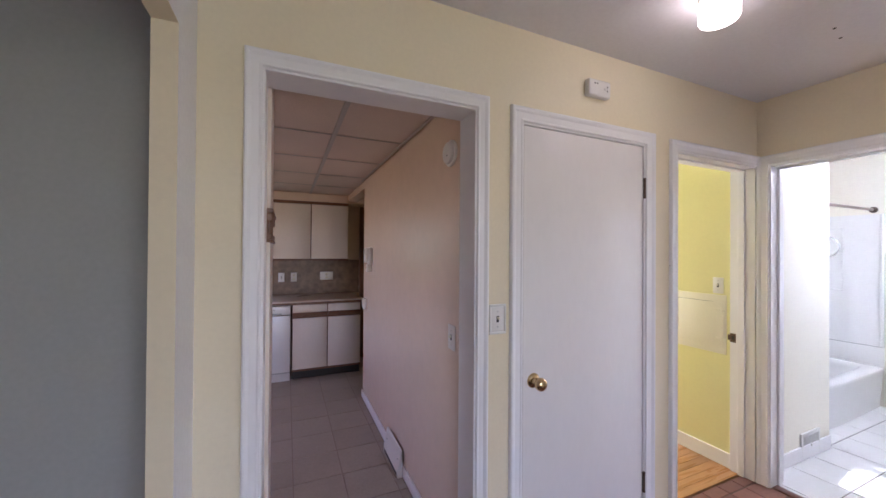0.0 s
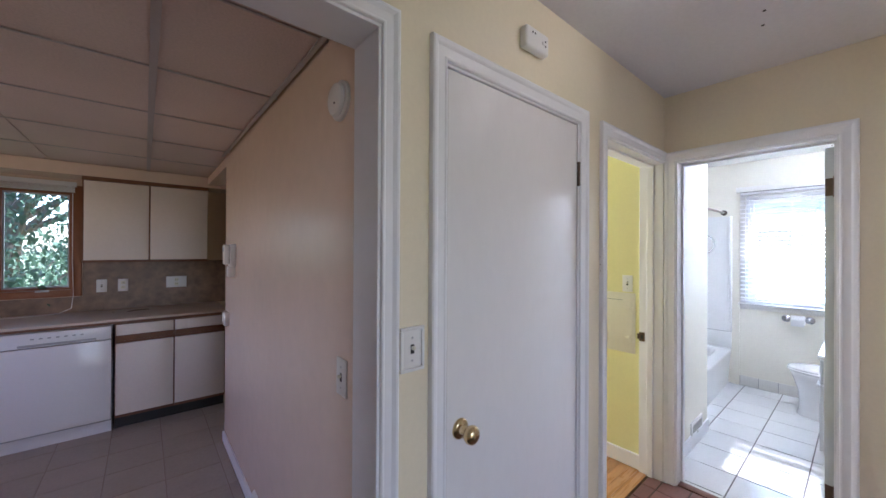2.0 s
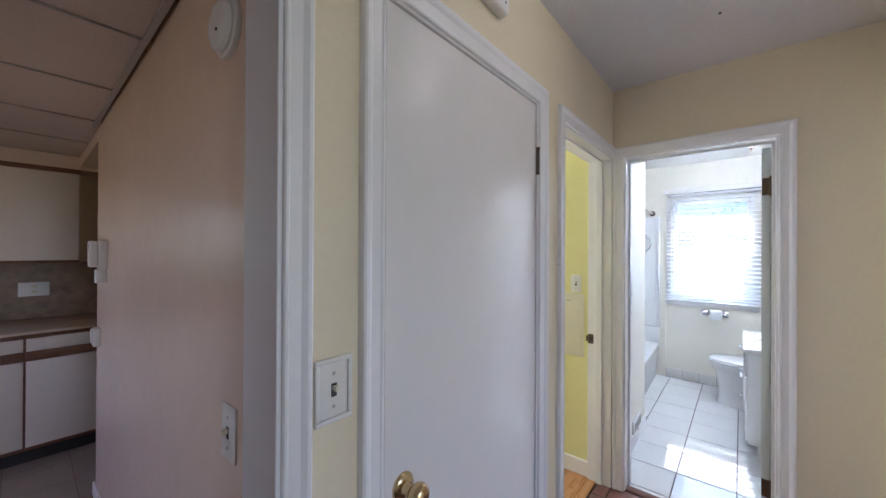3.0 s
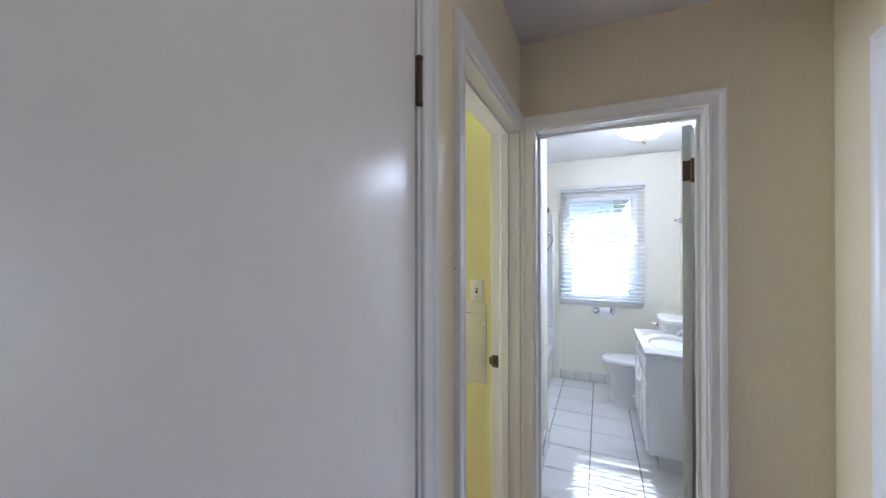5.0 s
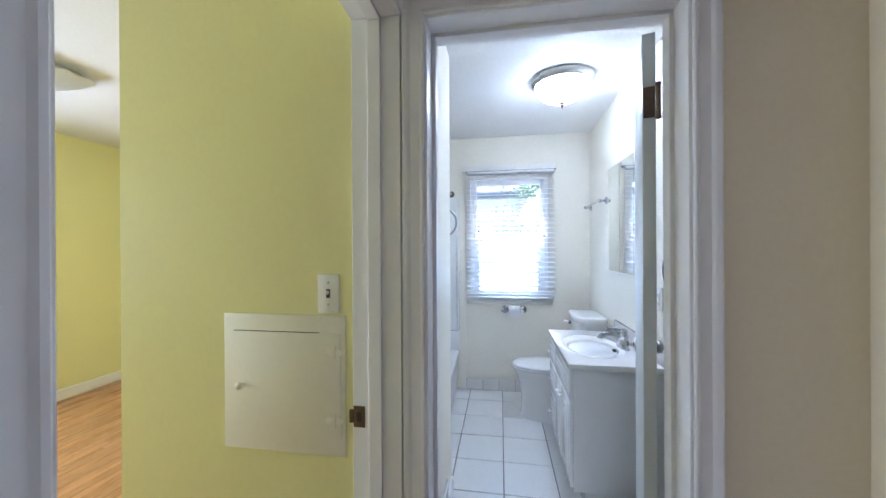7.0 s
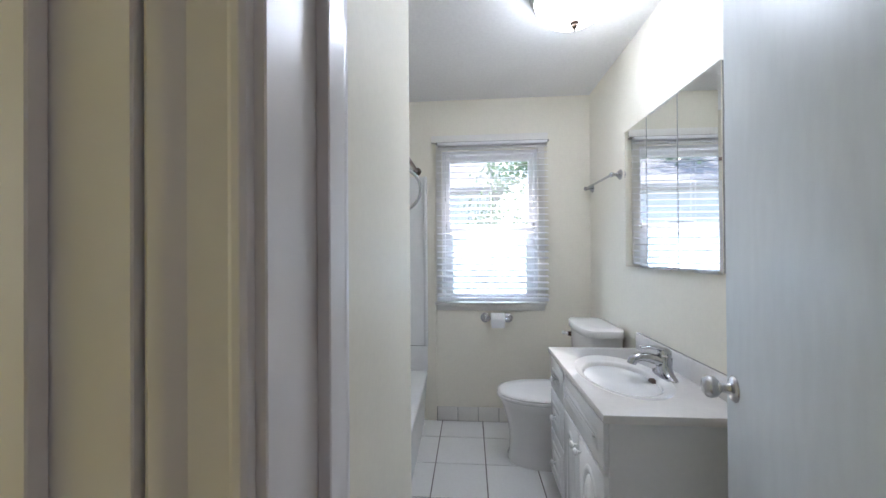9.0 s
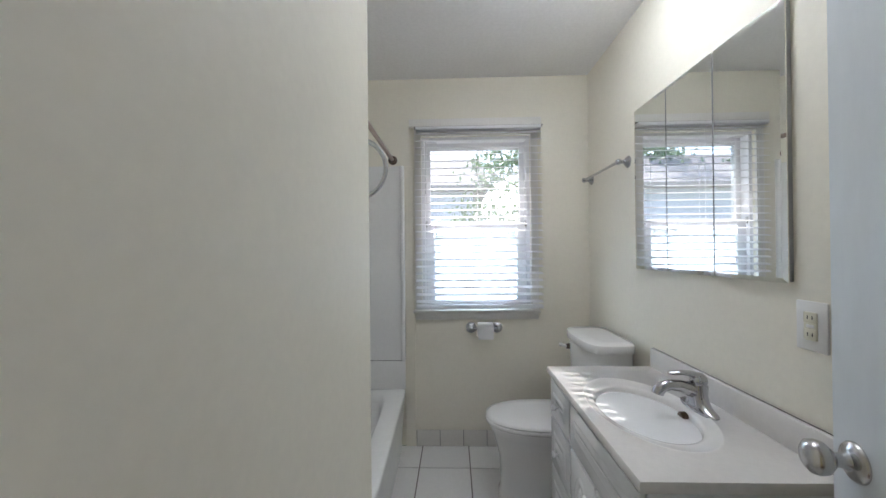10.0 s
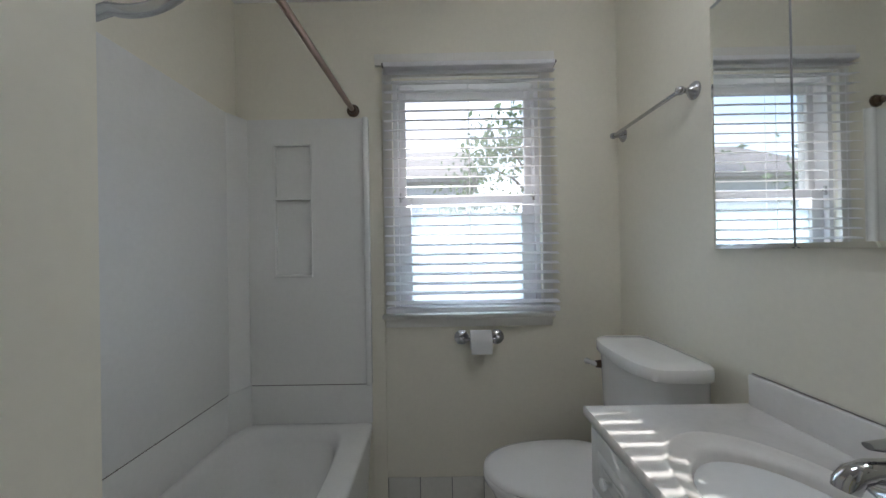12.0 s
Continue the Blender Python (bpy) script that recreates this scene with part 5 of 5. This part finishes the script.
def kitchen_window():
    x0, x1, z0, z1 = KW
    w = thing("window_2", ((x0 + x1) / 2, KB, z0), "brown wooden casement window over the counter", "window")
    w["kind"] = "structure"
    bm = bmesh.new()
    f = 0.05
    for b in ((x0, KB + 0.03, z0, x0 + f, KB + 0.10, z1), (x1 - 0.02, KB + 0.03, z0, x1, KB + 0.10, z1), (x0 + f, KB + 0.03, z1 - 0.02, x1 - 0.02, KB + 0.10, z1), (x0 + f, KB + 0.03, z0, x1 - 0.02, KB + 0.10, z0 + 0.02),
              (-0.68, KB + 0.03, z0 + 0.02, -0.575, KB + 0.10, z1 - 0.02)):
        box(*b, bevel=0.003, bm=bm)
    part("window_frame", bm, "window_wood", w)
    for a, b in ((x0 + f, -0.68), (-0.575, x1 - 0.02)):
        p = part("pane", box(a, KB + 0.055, z0 + 0.02, b, KB + 0.06, z1 - 0.02), "pane", w, smooth=None)
        p.visible_shadow = False
        bm = bmesh.new()
        for q in ((a, z0 + 0.02, a + 0.010, z1 - 0.02), (b - 0.010, z0 + 0.02, b, z1 - 0.02), (a + 0.01, z0 + 0.02, b - 0.01, z0 + 0.032), (a + 0.01, z1 - 0.032, b - 0.01, z1 - 0.02)):
            box(q[0], KB + 0.045, q[1], q[2], KB + 0.07, q[3], bm=bm)
        part("sash_edge", bm, "grey_plastic", w, "grey metal sash edge")
    bm = bmesh.new()
    for q in ((x0 - 0.065, z0 - 0.06, x0, z1 + 0.06), (x1, z0 - 0.06, x1 + 0.065, z1 + 0.06), (x0, z1, x1, z1 + 0.06), (x0, z0 - 0.06, x1, z0)):
        box(q[0], KB - 0.020, q[1], q[2], KB + 0.03, q[3], 0.003, bm=bm)
    part("casing", bm, "window_wood", w)
    part("crank", box(-0.38, KB - 0.045, z0 - 0.01, -0.30, KB - 0.02, z0 + 0.005, 0.003), "steel", w)
    b = thing("raised_blind", (-0.66, KB - 0.04, 1.93), "white mini blind drawn up at the window head", "blind")
    part("headrail", box(x0, KB - 0.06, 2.005, x1 + 0.03, KB - 0.022, 2.045, 0.002), "slat", b)
    for k in range(6):
        part("slat", box(x0 + 0.01, KB - 0.056, 1.956 + 0.008 * k, x1 + 0.02, KB - 0.030, 1.960 + 0.008 * k), "slat", b)
    c = thing("blind_cord", (-0.14, KB - 0.03, 0.9), "thin white cord hanging from the blind to the counter", "cord")
    part("cord", tube([(-0.165, KB - 0.024, 1.95), (-0.163, KB - 0.025, 1.35), (-0.155, KB - 0.03, 1.05), (-0.165, KB - 0.05, 0.94), (-0.24, KB - 0.09, 0.903), (-0.42, KB - 0.12, 0.901), (-0.66, KB - 0.10, 0.901)], 0.003, 8), "plastic", c)


kitchen_window()
outlet_plate((0.024, KB - 0.012, 1.122), "y", -1, "toggle", "ivory switch plate on the brown backsplash")
outlet_plate((0.170, KB - 0.012, 1.122), "y", -1, "double", "ivory outlet plate on the brown backsplash")
outlet_plate((0.573, KB - 0.012, 1.132), "y", -1, "double", "wide ivory outlet plate on the brown backsplash", 0.165, 0.110)
outlet_plate((0.80, 1.560, 1.066), "x", -1, "toggle", "white wall plate on the kitchen wall")


def wall_items():
    s = thing("smoke_detector", (0.80, 1.578, 1.934), "white round smoke detector on the kitchen wall", "smoke detector")
    part("base", lathe([(0.062, 0), (0.062, 0.010), (0.058, 0.013)], (0.80, 1.578, 1.934), "-x", 40), "plastic", s)
    part("cover", lathe([(0.050, 0.012), (0.052, 0.016), (0.049, 0.026), (0.040, 0.031), (0.001, 0.033)], (0.80, 1.578, 1.934), "-x", 40), "plastic", s)
    part("led", lathe([(0.004, 0.028), (0.003, 0.034)], (0.80, 1.562, 1.916), "-x", 10), "dark_slot", s)
    h = thing("wall_phone", (0.80, 3.335, 1.38), "white wall-mounted handset on the kitchen wall end", "wall phone")
    part("base", box(0.765, 3.255, 1.345, 0.80, 3.345, 1.50, 0.008), "plastic", h)
    part("handset", box(0.728, 3.27, 1.36, 0.766, 3.317, 1.495, 0.010, segments=3), "plastic", h)
    part("display", box(0.7265, 3.277, 1.445, 0.7285, 3.311, 1.48), "grey_plastic", h, "small grey display")
    part("cradle", box(0.755, 3.28, 1.275, 0.80, 3.33, 1.347, 0.006), "plastic", h)
    b = thing("wall_box", (0.80, 3.52, 0.95), "small white plastic box on the kitchen wall end", "wall box")
    part("case", box(0.768, 3.49, 0.905, 0.80, 3.565, 1.005, 0.005), "plastic", b)
    part("lid", box(0.762, 3.497, 0.925, 0.769, 3.558, 1.000, 0.003), "plastic", b)


wall_items()


def base_register():
    """A sloped metal diffuser that stands on the floor against the wall."""
    v = thing("floor_register", (0.80, 2.44, 0), "white metal baseboard diffuser against the kitchen wall", "air register")
    ya, yb = 2.27, 2.62
    part("hood", ring_loft([[(0.784, y, 0.0), (0.752, y, 0.0), (0.752, y, 0.035), (0.774, y, 0.165), (0.784, y, 0.172)] for y in (ya, yb)]), "plastic", v, smooth=20)
    for y in (ya, yb):
        part("end_cap", box(0.750, y - 0.004, 0.0, 0.785, y + 0.004, 0.060, 0.002), "plastic", v)
    part("outlet_slot", box(0.7505, ya + 0.02, 0.006, 0.7525, yb - 0.02, 0.026), "dark_slot", v, "dark air slot")
    for y in (ya + 0.04, yb - 0.04):
        part("screw", lathe([(0.004, 0.0), (0.003, 0.003)], (0.7645, y, 0.105), "-x", 10), "dark_slot", v)


base_register()


def back_door():
    d = thing("door_3", (1.40, KB - 0.04, 0), "grey back door in a dark brown frame", "door")
    d["kind"] = "structure"
    part("leaf", box(1.07, KB - 0.03, 0.01, 1.80, KB - 0.004, 2.0, 0.002), "vinyl", d)
    bm = bmesh.new()
    for b in ((1.005, 0, 1.068, 2.07), (1.802, 0, 1.858, 2.07), (1.068, 2.002, 1.802, 2.07)):
        box(b[0], KB - 0.045, b[1], b[2], KB, b[3], 0.003, bm=bm)
    part("frame", bm, "walnut", d)
    part("door_knob", lathe([(0.03, 0), (0.03, 0.005), (0.012, 0.012), (0.012, 0.03), (0.026, 0.042), (0.026, 0.055), (0.001, 0.066)], (1.13, KB - 0.03, 0.92), "-y", 24), "bronze", d)


back_door()


# ---- outside ----
bm = bmesh.new()
bmesh.ops.create_grid(bm, x_segments=40, y_segments=40, size=400)
for v in bm.verts:
    v.co.z = -0.75
solo("ground", bm, "ground", "green lawn reaching into the distance", "ground", kind="structure", smooth=None)


def tree(at, height, spread, seed, label, leaves=2600, leaf=0.11, low=0.25, group="garden trees", leaf_kind="leaf"):
    rnd = random.Random(seed)
    t = thing("tree", at, label, "tree", group, local=True)
    trunk = tube([(0, 0, 0), (0.05, 0.03, height * 0.25), (-0.04, 0.06, height * 0.5), (0.03, 0, height * 0.85)], [0.16, 0.13, 0.09, 0.02], 12)
    clumps = []
    for i in range(22):
        z = height * rnd.uniform(low, 0.85)
        a = rnd.uniform(0, 6.283)
        r = spread * rnd.uniform(0.35, 1.0) * (1.1 - 0.6 * abs(z / height - 0.5))
        end = Vector((r * math.cos(a), r * math.sin(a), z + rnd.uniform(0, 0.2) * height))
        tube([(0, 0, z * 0.8), end * 0.5 + Vector((0, 0, z * 0.45)), end], [0.05, 0.03, 0.008], 6, bm=trunk)
        clumps.append(end)
    part("trunk", trunk, "bark", t)
    bm = bmesh.new()
    for i in range(leaves):
        c = rnd.choice(clumps)
        p = c + Vector((rnd.gauss(0, spread * 0.17), rnd.gauss(0, spread * 0.17), rnd.gauss(0, height * 0.06)))
        q = Euler((rnd.uniform(0, 6.28), rnd.uniform(0, 6.28), rnd.uniform(0, 6.28))).to_matrix()
        s = leaf * rnd.uniform(0.6, 1.3)
        bm.faces.new([bm.verts.new(p + q @ Vector(v) * s) for v in ((-0.5, 0, 0), (0, -0.28, 0.04), (0.55, 0, 0), (0, 0.28, 0.04))])
    part("crown", bm, leaf_kind, t, smooth=None)["kind"] = "stuff"
    return t


tree((-1.1, 8.1, -0.75), 5.2, 2.2, 3, "leafy green tree close behind the kitchen window", 42000, 0.07, 0.12, leaf_kind="leaf_shade")
tree((1.4, 9.6, -0.75), 6.0, 2.4, 5, "leafy green garden tree", 9000, 0.13, 0.12, leaf_kind="leaf_shade")
tree((-3.6, 9.2, -0.75), 6.0, 2.4, 8, "leafy green garden tree", 9000, 0.13, 0.12, leaf_kind="leaf_shade")
tree((11.0, -1.0, -0.75), 4.8, 1.9, 11, "leafy green tree in the side yard", 9000, 0.12, 0.2)
tree((16.5, 7.5, -0.75), 7.0, 2.8, 12, "tall leafy tree beyond the neighbour's house", 3600, 0.24, 0.2)
tree((9.4, 0.25, -0.75), 2.75, 1.15, 14, "green shrub outside the bathroom window", 6500, 0.085, 0.25, "shrubs")
tree((8.6, 7.5, -0.75), 5.0, 2.0, 17, "leafy green tree in the side yard", 2600, 0.16, 0.2)


# eave of this house over the side windows
solo("eave", box(5.54, -3.4, 2.40, 6.09, 5.4, 2.56, 0.01), "vinyl", "white roof eave outside the windows", "eave", kind="structure", smooth=None)
# unseen slab added to stop sun flecks on the kitchen floor
solo("sun_block_north", box(-3.2, 5.20, 2.42, 5.53, 5.80, 2.58, 0.01), "vinyl", "white unseen slab that blocks sun from the kitchen window", "eave", kind="structure", smooth=None)


def neighbour_house():
    x0, x1, y0, y1, z0, z1 = 12.6, 19.0, 0.6, 9.0, -0.75, 2.9
    h = thing("neighbour_house", (15, 4, -0.75), "blue-grey sided neighbouring house with a brown shingle roof", "house")
    part("wall", box(x0, y0, z0, x1, y1, z1), "siding", h)
    for k in range(20):
        z = z0 + 0.05 + 0.16 * k
        part("siding_board", ring_loft([[(x0 - 0.02, y, z), (x0 - 0.006, y, z + 0.155), (x0, y, z + 0.155), (x0, y, z)] for y in (y0, y1)]), "siding", h, smooth=None)
    bm = ring_loft([[(x0 - 0.4, y, z1 - 0.02), (x1 + 0.4, y, z1 - 0.02), (x1 + 0.4, y, z1 + 0.1), ((x0 + x1) / 2, y, z1 + 1.7), (x0 - 0.4, y, z1 + 0.1)] for y in (y0 - 0.4, y1 + 0.4)])
    part("roof", bm, "shingle", h, smooth=None)
    for y in (1.6, 2.5, 4.6, 6.8):
        w = part("window", box(x0 - 0.05, y, 0.9, x0 - 0.02, y + 0.75, 2.1), "vinyl", h, "white framed window")
        part("pane", box(x0 - 0.056, y + 0.06, 0.96, x0 - 0.05, y + 0.69, 2.04), "dark_glass", w)


neighbour_house()


def garage():
    g = thing("garage", (10, -3.5, -0.75), "small garage with a brown shingle roof", "garage")
    part("wall", box(9.0, -6.5, -0.75, 12.5, -2.6, 1.5), "vinyl", g)
    part("roof", ring_loft([[(x, -6.8, 1.48), (x, -2.3, 1.48), (x, -2.3, 1.56), (x, -4.55, 2.75), (x, -6.8, 1.56)] for x in (8.7, 12.8)]), "shingle", g, smooth=None)


garage()


# ---- floor pieces ----
SHARED = {}


def piece(name, material, size, at, parent, bevel=0.0015):
    """One floor piece; alike pieces share their mesh."""
    key = (name, material, tuple(round(v, 3) for v in size))
    if key not in SHARED:
        sx, sy, sz = size
        SHARED[key] = mesh_of(name, box(-sx / 2, -sy / 2, -sz, sx / 2, sy / 2, 0, bevel, segments=1), material)
    ob = new(name, SHARED[key])
    ob.parent = parent
    ob.location = Vector(at) - parent.location
    return ob


def tiles(name, material, parent, xs, ys, x_line, y_line, pitch, gap, skip=None, lift=0.0):
    rnd = random.Random(7)
    i0, i1 = math.floor((xs[0] - x_line) / pitch), math.ceil((xs[1] - x_line) / pitch)
    j0, j1 = math.floor((ys[0] - y_line) / pitch), math.ceil((ys[1] - y_line) / pitch)
    for i in range(i0, i1):
        for j in range(j0, j1):
            a, b = max(xs[0], x_line + i * pitch) + gap / 2, min(xs[1], x_line + (i + 1) * pitch) - gap / 2
            c, d = max(ys[0], y_line + j * pitch) + gap / 2, min(ys[1], y_line + (j + 1) * pitch) - gap / 2
            if b - a < 0.02 or d - c < 0.02 or (skip and skip((a + b) / 2, (c + d) / 2)):
                continue
            piece(name, material, (b - a, d - c, 0.008), ((a + b) / 2, (c + d) / 2, lift + rnd.uniform(-0.0006, 0.0006)), parent)


tiles("tile", "bath_tile", floor_bath, (EX0 + 0.075, BX - 0.001), (BR + 0.001, 1.53), 4.813, 1.047, 0.305, 0.006, skip=lambda x, y: (y > 1.33 and x < 3.82))
tiles("tile", "kitchen_tile", floor_kitchen, (-2.1, 0.785), (NY1 - 0.05, 3.66), 0.435, 2.46, 0.30, 0.006)
tiles("tile", "kitchen_tile", floor_kitchen, (-2.1, 1.85), (3.66, KB), 0.435, 2.46, 0.30, 0.006, skip=lambda x, y: y > 4.5)
tiles("tile", "quarry", floor_hall, (0.9, EX0 + 0.018), (0.18, NY1 - 0.06), 2.888, 1.335, 0.152, 0.007, lift=-0.002)

rnd = random.Random(9)
k = 0
y = NY1 - 0.05
while y < 5.05 and k < 150:
    x = 1.95 - rnd.uniform(0, 0.6)
    end = BX if y > 2.25 else 2.87
    while x < end - 0.05:
        length = rnd.choice((0.9, 1.2, 1.5))
        a, b = max(x, 1.95), min(x + length, end)
        if b - a > 0.03:
            piece("plank", "oak", (round(b - a - 0.0015, 2), 0.0555, 0.006), ((a + b) / 2, y + 0.0285, 0.0), floor_yellow, 0.0008)
            k += 1
        x += length
    y += 0.057
